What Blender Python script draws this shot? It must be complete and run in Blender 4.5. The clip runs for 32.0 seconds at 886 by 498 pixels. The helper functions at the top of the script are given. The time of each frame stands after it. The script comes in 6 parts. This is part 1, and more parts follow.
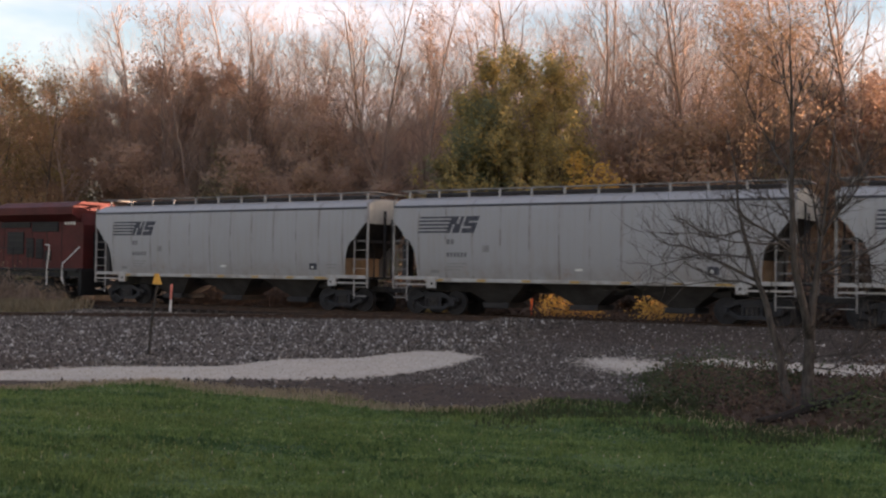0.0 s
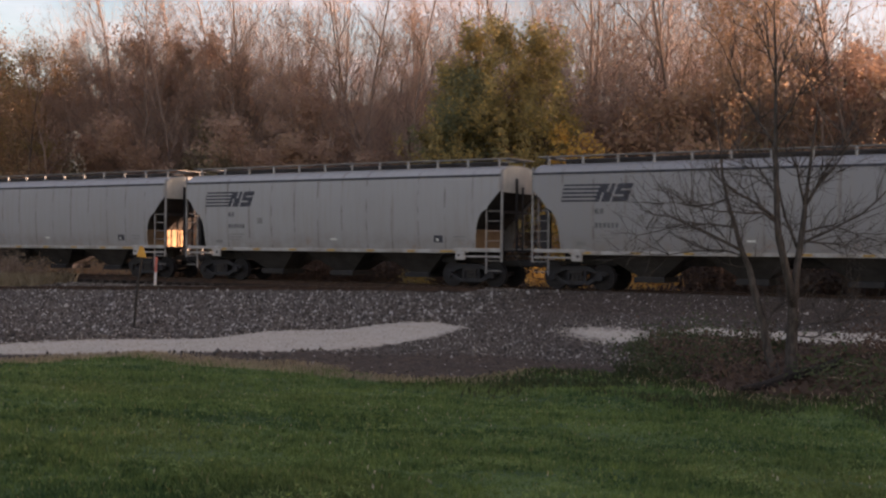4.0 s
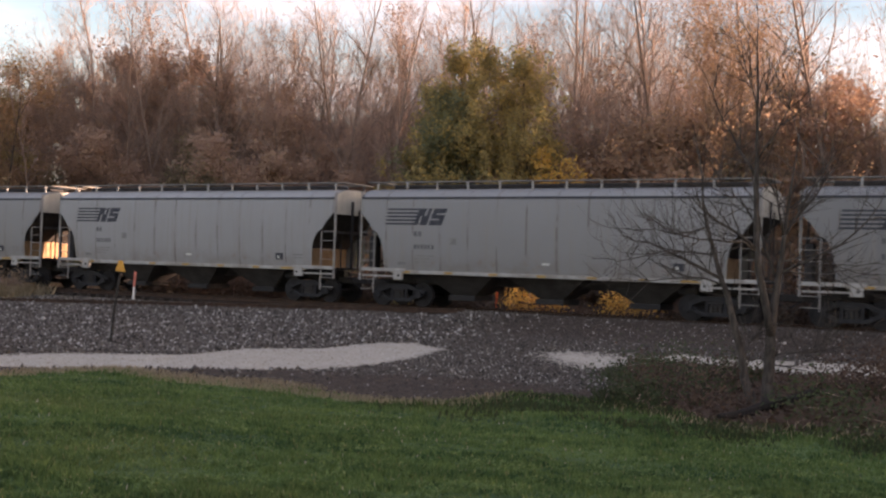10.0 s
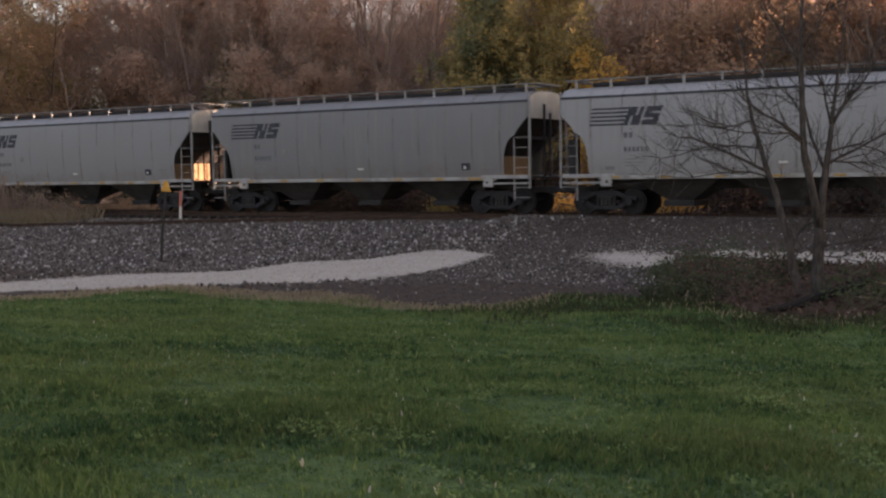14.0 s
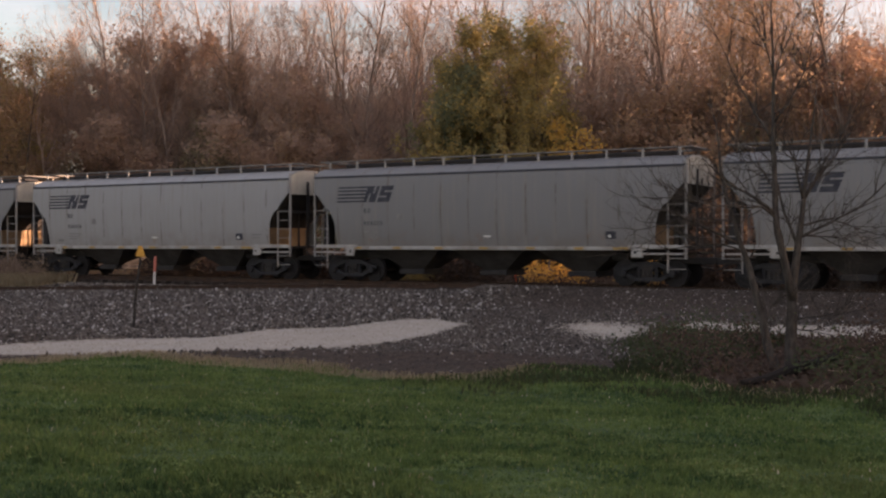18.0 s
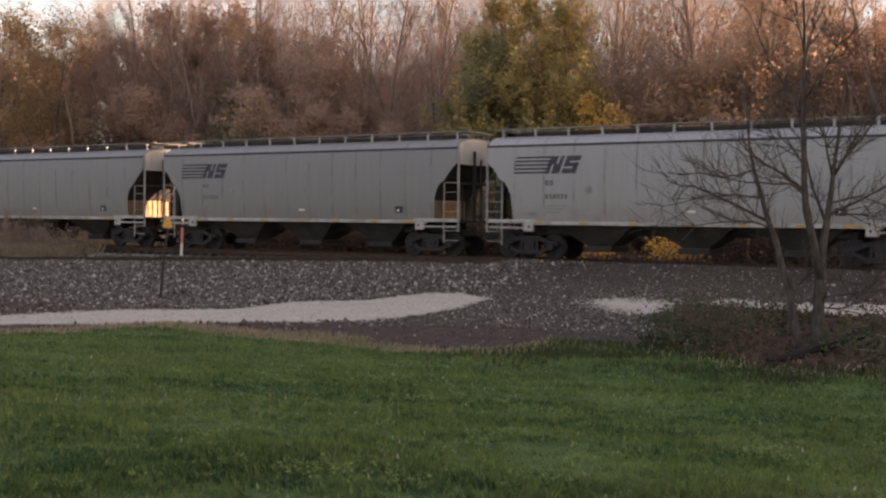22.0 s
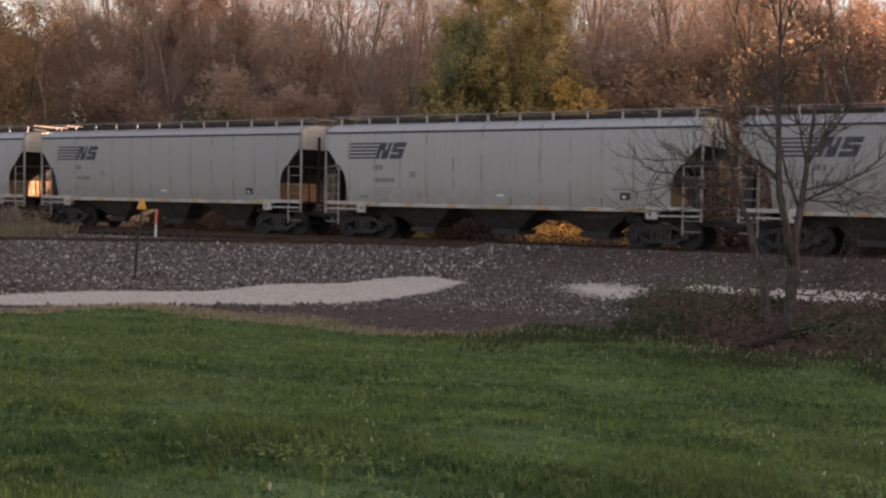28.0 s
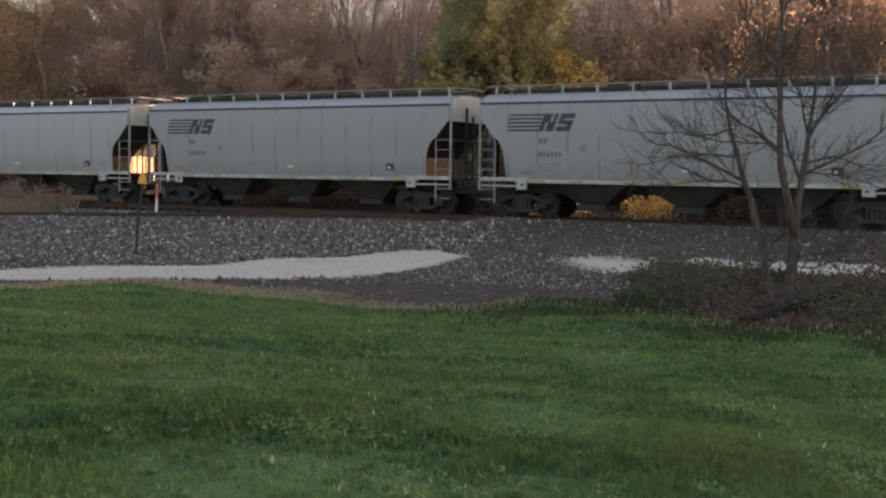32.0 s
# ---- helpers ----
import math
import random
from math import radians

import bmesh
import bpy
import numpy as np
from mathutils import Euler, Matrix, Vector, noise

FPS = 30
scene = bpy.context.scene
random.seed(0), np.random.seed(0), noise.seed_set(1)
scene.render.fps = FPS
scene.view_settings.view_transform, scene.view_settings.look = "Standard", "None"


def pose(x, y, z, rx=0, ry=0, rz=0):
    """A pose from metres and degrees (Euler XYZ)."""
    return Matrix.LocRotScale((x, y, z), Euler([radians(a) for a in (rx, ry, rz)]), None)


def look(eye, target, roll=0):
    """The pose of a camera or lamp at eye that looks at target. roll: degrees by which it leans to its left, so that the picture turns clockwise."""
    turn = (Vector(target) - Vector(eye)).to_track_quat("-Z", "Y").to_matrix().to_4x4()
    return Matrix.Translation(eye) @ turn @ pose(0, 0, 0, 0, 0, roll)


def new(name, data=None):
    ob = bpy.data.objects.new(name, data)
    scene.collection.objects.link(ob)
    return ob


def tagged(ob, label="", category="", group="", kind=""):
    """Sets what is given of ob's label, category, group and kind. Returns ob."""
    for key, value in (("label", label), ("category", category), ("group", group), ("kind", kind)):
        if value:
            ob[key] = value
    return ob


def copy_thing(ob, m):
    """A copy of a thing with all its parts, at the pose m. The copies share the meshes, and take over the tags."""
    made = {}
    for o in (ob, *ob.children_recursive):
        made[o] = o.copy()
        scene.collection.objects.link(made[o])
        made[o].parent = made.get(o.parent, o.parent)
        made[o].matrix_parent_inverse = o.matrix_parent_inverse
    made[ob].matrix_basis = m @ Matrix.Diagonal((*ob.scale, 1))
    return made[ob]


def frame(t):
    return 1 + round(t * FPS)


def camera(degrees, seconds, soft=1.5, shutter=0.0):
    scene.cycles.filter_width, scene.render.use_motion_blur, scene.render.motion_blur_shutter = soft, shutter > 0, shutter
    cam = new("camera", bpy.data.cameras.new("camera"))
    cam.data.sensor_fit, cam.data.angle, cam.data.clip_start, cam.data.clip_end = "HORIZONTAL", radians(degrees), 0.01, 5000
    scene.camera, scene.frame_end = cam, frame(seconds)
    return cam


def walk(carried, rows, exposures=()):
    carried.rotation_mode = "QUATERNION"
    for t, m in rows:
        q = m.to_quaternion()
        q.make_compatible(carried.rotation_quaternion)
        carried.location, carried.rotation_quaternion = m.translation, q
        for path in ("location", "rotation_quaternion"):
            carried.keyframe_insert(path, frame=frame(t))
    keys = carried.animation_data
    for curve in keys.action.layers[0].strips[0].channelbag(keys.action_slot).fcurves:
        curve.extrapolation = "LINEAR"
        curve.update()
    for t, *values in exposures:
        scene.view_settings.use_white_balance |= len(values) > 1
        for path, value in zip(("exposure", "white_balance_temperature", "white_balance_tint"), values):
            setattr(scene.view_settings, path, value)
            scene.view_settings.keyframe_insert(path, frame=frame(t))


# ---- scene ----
EYE = (0.0, -37.9, 1.5)
TURNS = [
    (0, 31.36, 91.30, -0.84), (0.5, 31.30, 91.32, -0.77), (1, 30.97, 91.48, -1.09), (1.5, 31.05, 91.53, -1.19),
    (2, 31.09, 91.45, -1.15), (2.5, 30.72, 90.96, -1.03), (3, 30.62, 90.45, -0.57), (3.5, 30.60, 90.07, -0.42),
    (4, 30.62, 89.85, -0.49), (4.5, 30.52, 89.93, -0.62), (6.5, 30.32, 90.35, -1.02), (7, 30.26, 90.34, -1.12),
    (7.5, 30.05, 89.98, -1.37), (8, 30.07, 90.26, -1.58), (8.5, 30.39, 90.46, -1.55), (9, 30.55, 90.63, -1.64),
    (9.5, 30.46, 90.69, -1.58), (10, 29.64, 90.95, -1.83), (10.5, 29.69, 90.55, -1.37), (11, 29.60, 90.39, -1.38),
    (11.5, 29.56, 90.42, -1.45), (12, 29.71, 90.35, -1.41), (12.5, 30.22, 90.34, -1.36), (13, 30.81, 89.45, -0.84),
    (13.5, 31.76, 86.95, 0.64), (15.5, 31.42, 85.60, 0.51), (16, 30.43, 87.04, 0.17), (16.5, 30.26, 87.81, -0.13),
    (17, 30.50, 88.76, 0.04), (17.5, 30.48, 89.46, -0.08), (18, 30.56, 89.69, 0.02), (18.5, 30.60, 89.38, -0.04),
    (19, 30.74, 89.38, 0.04), (19.5, 30.91, 89.34, 0.03), (20, 30.91, 89.19, 0.05), (20.5, 30.97, 87.27, -0.43),
    (21, 30.82, 86.53, -0.33), (21.5, 31.19, 86.67, -0.38), (22, 31.86, 88.38, -0.50), (22.5, 31.69, 88.59, -0.21),
    (23, 32.14, 88.60, 0.24), (23.5, 32.02, 88.77, 0.48), (24, 31.89, 88.36, 0.41), (24.5, 31.30, 89.17, -0.11),
    (25, 31.20, 89.24, -0.21), (25.5, 30.85, 88.86, -0.27), (27.5, 30.57, 88.17, -0.78), (28, 30.65, 87.58, -1.03),
    (28.5, 30.90, 87.09, -0.62), (29, 30.89, 86.45, -0.63), (29.5, 31.06, 86.94, -0.73), (30, 30.78, 86.96, -0.81),
    (30.5, 30.93, 86.81, -0.88), (31, 30.94, 86.60, -0.88), (31.5, 30.78, 86.43, -0.90), (32, 30.69, 86.26, -0.85),
]
cam = camera(42.5, 32.0, soft=2.3, shutter=0.3)
walk(cam, [(t, pose(*EYE, rx, ry, rz)) for t, rz, rx, ry in TURNS],
     exposures=[(0.0, 1.78, 7070, 28), (1.0, 1.98, 7070, 28), (2.0, 2.1, 7070, 27), (3.0, 1.55, 7170, 30), (4.0, 1.6, 7170, 31), (8.0, 1.65, 7070, 30), (9.0, 1.78, 7070, 29), (10.0, 1.92, 7070, 29), (11.0, 1.82, 7070, 30), (12.0, 1.83, 7170, 31), (13.5, 1.66, 7170, 32), (15.5, 1.9, 6070, 12), (16.4, 1.84, 6370, 15),
                (16.9, 1.63, 7270, 29), (18.0, 1.58, 7470, 32), (20.0, 1.62, 7470, 32), (21.0, 2.18, 7370, 30), (22.0, 2.0, 7470, 31), (23.0, 1.88, 7470, 31), (25.0, 1.84, 7470, 32),
                (28.0, 1.98, 7470, 30), (30.5, 2.0, 7470, 33), (31.2, 2.12, 7270, 27), (32.0, 2.12, 6670, 18)])
# ---- sky and sun: a low evening sun that comes along the line from beyond the track ----
SUN_AZ, SUN_EL = radians(24), radians(5.0)
to_sun = Vector((math.cos(SUN_AZ) * math.cos(SUN_EL), math.sin(SUN_AZ) * math.cos(SUN_EL), math.sin(SUN_EL)))
world = bpy.data.worlds.new("world")
scene.world = world
world.use_nodes = True
wn, wl = world.node_tree.nodes, world.node_tree.links
sky = wn.new("ShaderNodeTexSky")
sky.sky_type = "NISHITA"
sky.sun_disc = False
sky.sun_elevation = SUN_EL
sky.sun_rotation = math.pi / 2 - SUN_AZ
sky.air_density, sky.dust_density, sky.ozone_density = 1.0, 1.5, 1.5
wn["Background"].inputs["Strength"].default_value = 0.15
# thin high cloud, brightest low in the sky
sky_dir = wn.new("ShaderNodeTexCoord")
sky_map = wn.new("ShaderNodeMapping")
sky_map.inputs["Scale"].default_value = (1.6, 1.6, 7.0)
wl.new(sky_dir.outputs["Generated"], sky_map.inputs["Vector"])
cloud_noise = wn.new("ShaderNodeTexNoise")
cloud_noise.inputs["Scale"].default_value, cloud_noise.inputs["Detail"].default_value = 2.2, 6
wl.new(sky_map.outputs[0], cloud_noise.inputs["Vector"])
cloud_ramp = wn.new("ShaderNodeMapRange")
cloud_ramp.interpolation_type = "SMOOTHSTEP"
for key, value in (("From Min", 0.42), ("From Max", 0.68), ("To Min", 0.0), ("To Max", 0.62)):
    cloud_ramp.inputs[key].default_value = value
wl.new(cloud_noise.outputs[0], cloud_ramp.inputs["Value"])
cloud_mix = wn.new("ShaderNodeMix")
cloud_mix.data_type = "RGBA"
wl.new(cloud_ramp.outputs[0], cloud_mix.inputs[0])
wl.new(sky.outputs[0], cloud_mix.inputs[6])
cloud_mix.inputs[7].default_value = (2.7, 2.72, 2.76, 1)
wl.new(cloud_mix.outputs[2], wn["Background"].inputs["Color"])
sun_data = bpy.data.lights.new("sun", "SUN")
sun_data.energy, sun_data.angle, sun_data.color = 5.0, radians(0.6), (1.0, 0.76, 0.54)
sun = new("sun", sun_data)
sun.matrix_world = look((0, 0, 60), Vector((0, 0, 60)) - to_sun)


# ---- materials ----
class Mat:
    """A short way to write node materials."""

    def __init__(self, name, rough=0.8, metal=0.0, spec=0.4):
        self.m = bpy.data.materials.new(name)
        self.m.use_nodes = True
        self.n, self.l = self.m.node_tree.nodes, self.m.node_tree.links
        self.b = self.n["Principled BSDF"]
        self.b.inputs["Roughness"].default_value = rough
        self.b.inputs["Metallic"].default_value = metal
        self.b.inputs["Specular IOR Level"].default_value = spec

    def put(self, value, socket):
        if hasattr(value, "node"):
            self.l.new(value, socket)
        elif isinstance(value, tuple) and len(value) == 3 and socket.type == "RGBA":
            socket.default_value = (*value, 1)
        else:
            socket.default_value = value

    def coord(self, which="Object", scale=(1, 1, 1)):
        c = self.n.new("ShaderNodeTexCoord")
        mp = self.n.new("ShaderNodeMapping")
        mp.inputs["Scale"].default_value = scale
        self.l.new(c.outputs[which], mp.inputs["Vector"])
        return mp.outputs[0]

    def where(self, scale=(1, 1, 1)):
        g = self.n.new("ShaderNodeNewGeometry")
        mp = self.n.new("ShaderNodeMapping")
        mp.inputs["Scale"].default_value = scale
        self.l.new(g.outputs["Position"], mp.inputs["Vector"])
        return mp.outputs[0]

    def noise(self, scale, vec, detail=4, rough=0.6):
        t = self.n.new("ShaderNodeTexNoise")
        t.inputs["Scale"].default_value, t.inputs["Detail"].default_value, t.inputs["Roughness"].default_value = scale, detail, rough
        self.l.new(vec, t.inputs["Vector"])
        return t.outputs[0]

    def cells(self, scale, vec, out="Color"):
        t = self.n.new("ShaderNodeTexVoronoi")
        t.inputs["Scale"].default_value = scale
        self.l.new(vec, t.inputs["Vector"])
        return t.outputs[out]

    def ramp(self, fac, lo, hi, a=0.0, b=1.0):
        r = self.n.new("ShaderNodeMapRange")
        r.interpolation_type = "SMOOTHSTEP"
        for k, v in (("From Min", lo), ("From Max", hi), ("To Min", a), ("To Max", b)):
            r.inputs[k].default_value = v
        self.l.new(fac, r.inputs["Value"])
        return r.outputs[0]

    def math(self, op, a, b=0.0):
        r = self.n.new("ShaderNodeMath")
        r.operation = op
        self.put(a, r.inputs[0]), self.put(b, r.inputs[1])
        return r.outputs[0]

    def mix(self, fac, a, b, blend="MIX"):
        r = self.n.new("ShaderNodeMix")
        r.data_type, r.blend_type = "RGBA", blend
        self.put(fac, r.inputs[0]), self.put(a, r.inputs[6]), self.put(b, r.inputs[7])
        return r.outputs[2]

    def split(self, vec):
        r = self.n.new("ShaderNodeSeparateXYZ")
        self.l.new(vec, r.inputs[0])
        return r.outputs

    def attr(self, name):
        r = self.n.new("ShaderNodeAttribute")
        r.attribute_name = name
        return r.outputs["Fac"]

    def chance(self):
        return self.n.new("ShaderNodeObjectInfo").outputs["Random"]

    def island(self):
        return self.n.new("ShaderNodeNewGeometry").outputs["Random Per Island"]

    def base(self, c):
        self.put(c, self.b.inputs["Base Color"])
        return self

    def rough(self, r):
        self.put(r, self.b.inputs["Roughness"])
        return self

    def bump(self, h, strength=0.3, dist=0.02):
        r = self.n.new("ShaderNodeBump")
        r.inputs["Strength"].default_value, r.inputs["Distance"].default_value = strength, dist
        self.l.new(h, r.inputs["Height"])
        self.l.new(r.outputs[0], self.b.inputs["Normal"])
        return self


def worn(name, c1, c2, scale=3.0, rough=0.7, metal=0.0, bump=0.1):
    """A painted or plain surface with two scales of variation."""
    m = Mat(name, rough, metal, 0.2)
    v = m.coord()
    big, fine = m.noise(scale, v), m.noise(scale * 14, v)
    f = m.math("ADD", m.math("MULTIPLY", big, 0.7), m.math("MULTIPLY", fine, 0.3))
    m.base(m.mix(m.ramp(f, 0.35, 0.65), c1, c2)).rough(m.ramp(fine, 0.3, 0.7, max(rough - 0.12, 0.05), min(rough + 0.12, 1)))
    return m.bump(fine, bump, 0.01).m


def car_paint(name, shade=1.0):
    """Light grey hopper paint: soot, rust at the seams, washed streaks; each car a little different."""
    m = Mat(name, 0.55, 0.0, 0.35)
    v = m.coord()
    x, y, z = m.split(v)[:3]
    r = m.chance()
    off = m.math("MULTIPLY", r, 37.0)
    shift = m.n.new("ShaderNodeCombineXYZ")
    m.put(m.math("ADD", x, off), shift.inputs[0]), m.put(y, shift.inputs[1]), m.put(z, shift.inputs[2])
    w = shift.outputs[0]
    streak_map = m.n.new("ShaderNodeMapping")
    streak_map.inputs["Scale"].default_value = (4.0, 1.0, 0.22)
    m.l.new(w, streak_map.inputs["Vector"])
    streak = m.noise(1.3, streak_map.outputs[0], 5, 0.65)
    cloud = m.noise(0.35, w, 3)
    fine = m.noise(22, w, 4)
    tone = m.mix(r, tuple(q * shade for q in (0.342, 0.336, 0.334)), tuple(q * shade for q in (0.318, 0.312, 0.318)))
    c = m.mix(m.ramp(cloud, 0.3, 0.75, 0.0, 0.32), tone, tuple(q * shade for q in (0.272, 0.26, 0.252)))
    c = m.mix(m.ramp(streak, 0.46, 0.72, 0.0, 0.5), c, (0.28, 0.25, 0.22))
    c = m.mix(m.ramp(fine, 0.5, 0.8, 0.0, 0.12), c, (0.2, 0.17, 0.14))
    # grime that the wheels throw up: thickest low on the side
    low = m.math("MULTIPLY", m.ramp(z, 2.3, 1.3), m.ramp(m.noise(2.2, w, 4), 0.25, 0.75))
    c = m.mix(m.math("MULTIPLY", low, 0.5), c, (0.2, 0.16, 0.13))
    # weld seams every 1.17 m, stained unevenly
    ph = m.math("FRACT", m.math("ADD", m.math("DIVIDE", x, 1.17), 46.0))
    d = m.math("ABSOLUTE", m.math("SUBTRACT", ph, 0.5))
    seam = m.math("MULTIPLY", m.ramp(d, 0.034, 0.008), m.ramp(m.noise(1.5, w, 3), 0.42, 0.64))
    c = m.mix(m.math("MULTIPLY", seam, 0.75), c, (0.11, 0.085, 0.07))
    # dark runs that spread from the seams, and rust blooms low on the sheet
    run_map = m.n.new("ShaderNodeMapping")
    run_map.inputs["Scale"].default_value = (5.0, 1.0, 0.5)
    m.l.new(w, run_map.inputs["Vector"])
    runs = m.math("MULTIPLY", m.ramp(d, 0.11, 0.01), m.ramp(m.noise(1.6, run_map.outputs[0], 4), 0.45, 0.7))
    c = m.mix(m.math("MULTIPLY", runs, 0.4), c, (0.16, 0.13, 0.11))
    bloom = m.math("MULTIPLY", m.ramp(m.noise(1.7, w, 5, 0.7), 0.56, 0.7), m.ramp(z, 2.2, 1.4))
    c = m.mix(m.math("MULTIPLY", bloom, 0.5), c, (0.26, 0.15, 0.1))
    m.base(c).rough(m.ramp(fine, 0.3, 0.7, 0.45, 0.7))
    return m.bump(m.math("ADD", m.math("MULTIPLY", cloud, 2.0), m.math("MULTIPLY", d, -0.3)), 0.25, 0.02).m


def leafy(name, c1, c2, c3):
    m = Mat(name, 0.7, 0.0, 0.25)
    r = m.island()
    c = m.mix(m.ramp(r, 0.0, 0.6), c1, c2)
    c = m.mix(m.ramp(r, 0.7, 1.0), c, c3)
    c = m.mix(m.ramp(m.noise(0.35, m.where(), 2), 0.35, 0.7, 0.0, 0.35), c, (c1[0] * 0.5, c1[1] * 0.5, c1[2] * 0.5))
    m.base(c)
    tr = m.n.new("ShaderNodeBsdfTranslucent")
    m.put(c, tr.inputs["Color"])
    ms = m.n.new("ShaderNodeMixShader")
    ms.inputs[0].default_value = 0.3
    m.l.new(m.b.outputs[0], ms.inputs[1]), m.l.new(tr.outputs[0], ms.inputs[2])
    m.l.new(ms.outputs[0], m.n["Material Output"].inputs["Surface"])
    return m.m


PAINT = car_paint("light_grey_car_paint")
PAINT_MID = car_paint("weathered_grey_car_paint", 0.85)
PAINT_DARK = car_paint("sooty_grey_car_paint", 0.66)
WHITE_STEEL = worn("light_grey_steel", (0.45, 0.43, 0.41), (0.31, 0.285, 0.26), 2.0, 0.6)
LADDER_STEEL = worn("dull_grey_ladder_steel", (0.33, 0.31, 0.29), (0.2, 0.18, 0.165), 3.0, 0.7)
SILL_STEEL = worn("scuffed_grey_sill_steel", (0.44, 0.42, 0.4), (0.27, 0.24, 0.21), 2.5, 0.65)
CORNER_STEEL = worn("light_corner_steel", (0.35, 0.33, 0.315), (0.24, 0.22, 0.205), 3.0, 0.7)
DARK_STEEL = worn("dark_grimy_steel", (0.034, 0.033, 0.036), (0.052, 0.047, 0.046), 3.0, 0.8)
FRAME_STEEL = worn("dusty_cast_steel", (0.044, 0.043, 0.047), (0.026, 0.025, 0.027), 4.0, 0.75)
# the car's own grey, lightened to cream for light falling on the ends
LIT_END_PAINT = worn("light_tinted_end_paint", (0.62, 0.56, 0.47), (0.46, 0.41, 0.34), 1.6, 0.65)
# shade below the overhanging car ends is put into this dark colour
SLOPE_STEEL = worn("shade_dark_slope_sheet", (0.075, 0.066, 0.06), (0.04, 0.035, 0.033), 1.2, 0.85)
RUST_PLATE = worn("rusty_end_plate", (0.42, 0.275, 0.16), (0.3, 0.185, 0.105), 1.5, 0.8)
# kept dark to stand in for the shade under the cars
BAY_STEEL = worn("dark_hopper_steel", (0.066, 0.061, 0.06), (0.042, 0.038, 0.037), 1.5, 0.8)
WHEEL_STEEL = worn("worn_wheel_steel", (0.04, 0.037, 0.039), (0.025, 0.023, 0.025), 5.0, 0.7, 0.3)
MARK_BLACK = worn("faded_black_marking", (0.045, 0.047, 0.06), (0.075, 0.075, 0.085), 4.0, 0.7, 0, 0.02)
MARK_FADED = worn("faded_dark_marking", (0.1, 0.1, 0.11), (0.17, 0.165, 0.165), 9.0, 0.7, 0, 0.02)
MARK_GREY = worn("faint_grey_marking", (0.2, 0.195, 0.19), (0.28, 0.27, 0.26), 4.0, 0.7, 0, 0.02)
MARK_WHITE = worn("white_marking", (0.75, 0.74, 0.7), (0.6, 0.58, 0.55), 4.0, 0.6, 0, 0.02)
MARK_YELLOW = worn("faded_yellow_reflector", (0.5, 0.3, 0.07), (0.4, 0.24, 0.09), 6.0, 0.5, 0, 0.02)
LOCO_RED = worn("dull_red_locomotive_paint", (0.1, 0.018, 0.016), (0.065, 0.014, 0.013), 1.2, 0.6)
LOCO_BLACK = worn("dull_black_locomotive_paint", (0.013, 0.013, 0.015), (0.022, 0.021, 0.021), 1.5, 0.6)
RAIL_STEEL = worn("rusty_rail_steel", (0.085, 0.05, 0.035), (0.045, 0.03, 0.024), 4.0, 0.8)
RAIL_TOP = worn("worn_rail_head", (0.22, 0.19, 0.17), (0.14, 0.115, 0.1), 4.0, 0.4, 0.8)
TIE_WOOD = worn("weathered_creosoted_wood", (0.085, 0.065, 0.055), (0.05, 0.04, 0.035), 5.0, 0.9)
SIGN_YELLOW = worn("yellow_sign_paint", (0.66, 0.35, 0.07), (0.56, 0.28, 0.06), 6.0, 0.5, 0, 0.03)
POST_DARK = worn("dark_steel_post", (0.028, 0.025, 0.023), (0.05, 0.042, 0.036), 6.0, 0.8)
POST_WHITE = worn("white_plastic_post", (0.75, 0.72, 0.7), (0.62, 0.58, 0.56), 6.0, 0.5)
POST_RED = worn("faded_red_plastic", (0.68, 0.2, 0.15), (0.55, 0.17, 0.13), 6.0, 0.5)
POST_ORANGE = worn("orange_plastic", (0.85, 0.16, 0.05), (0.75, 0.14, 0.05), 6.0, 0.5)


def bark(name, c1, c2):
    m = Mat(name, 0.9, 0.0, 0.2)
    v = m.coord(scale=(1, 1, 0.25))
    f = m.noise(14, v, 5)
    m.base(m.mix(m.ramp(f, 0.35, 0.65), c1, c2))
    return m.bump(f, 0.5, 0.02).m


BARK_GREY = bark("grey_bark", (0.1, 0.083, 0.073), (0.048, 0.04, 0.035))
BARK_BROWN = bark("brown_bark", (0.42, 0.305, 0.245), (0.25, 0.178, 0.142))
BARK_BLACK = bark("rotting_dark_bark", (0.03, 0.024, 0.02), (0.015, 0.012, 0.011))
BARK_DARK = bark("dark_bark", (0.14, 0.11, 0.09), (0.07, 0.054, 0.045))
BARK_MID = bark("weathered_bark", (0.3, 0.215, 0.17), (0.16, 0.115, 0.09))
LEAF_RUST = leafy("rust_brown_leaves", (0.37, 0.235, 0.17), (0.45, 0.285, 0.2), (0.47, 0.3, 0.175))
LEAF_TAN = leafy("dry_tan_leaves", (0.41, 0.26, 0.175), (0.49, 0.31, 0.205), (0.49, 0.31, 0.17))
LEAF_ORANGE = leafy("orange_brown_leaves", (0.31, 0.19, 0.11), (0.38, 0.225, 0.115), (0.34, 0.245, 0.125))
LEAF_AMBER = leafy("amber_brown_leaves", (0.36, 0.22, 0.13), (0.44, 0.27, 0.155), (0.4, 0.265, 0.14))
LEAF_OLIVE = leafy("yellow_green_leaves", (0.27, 0.215, 0.09), (0.39, 0.29, 0.105), (0.54, 0.35, 0.105))
LEAF_DULL = leafy("dull_olive_leaves", (0.22, 0.185, 0.11), (0.3, 0.245, 0.135), (0.38, 0.275, 0.145))
LEAF_GREEN = leafy("dark_green_leaves", (0.17, 0.18, 0.105), (0.21, 0.21, 0.105), (0.3, 0.25, 0.1))
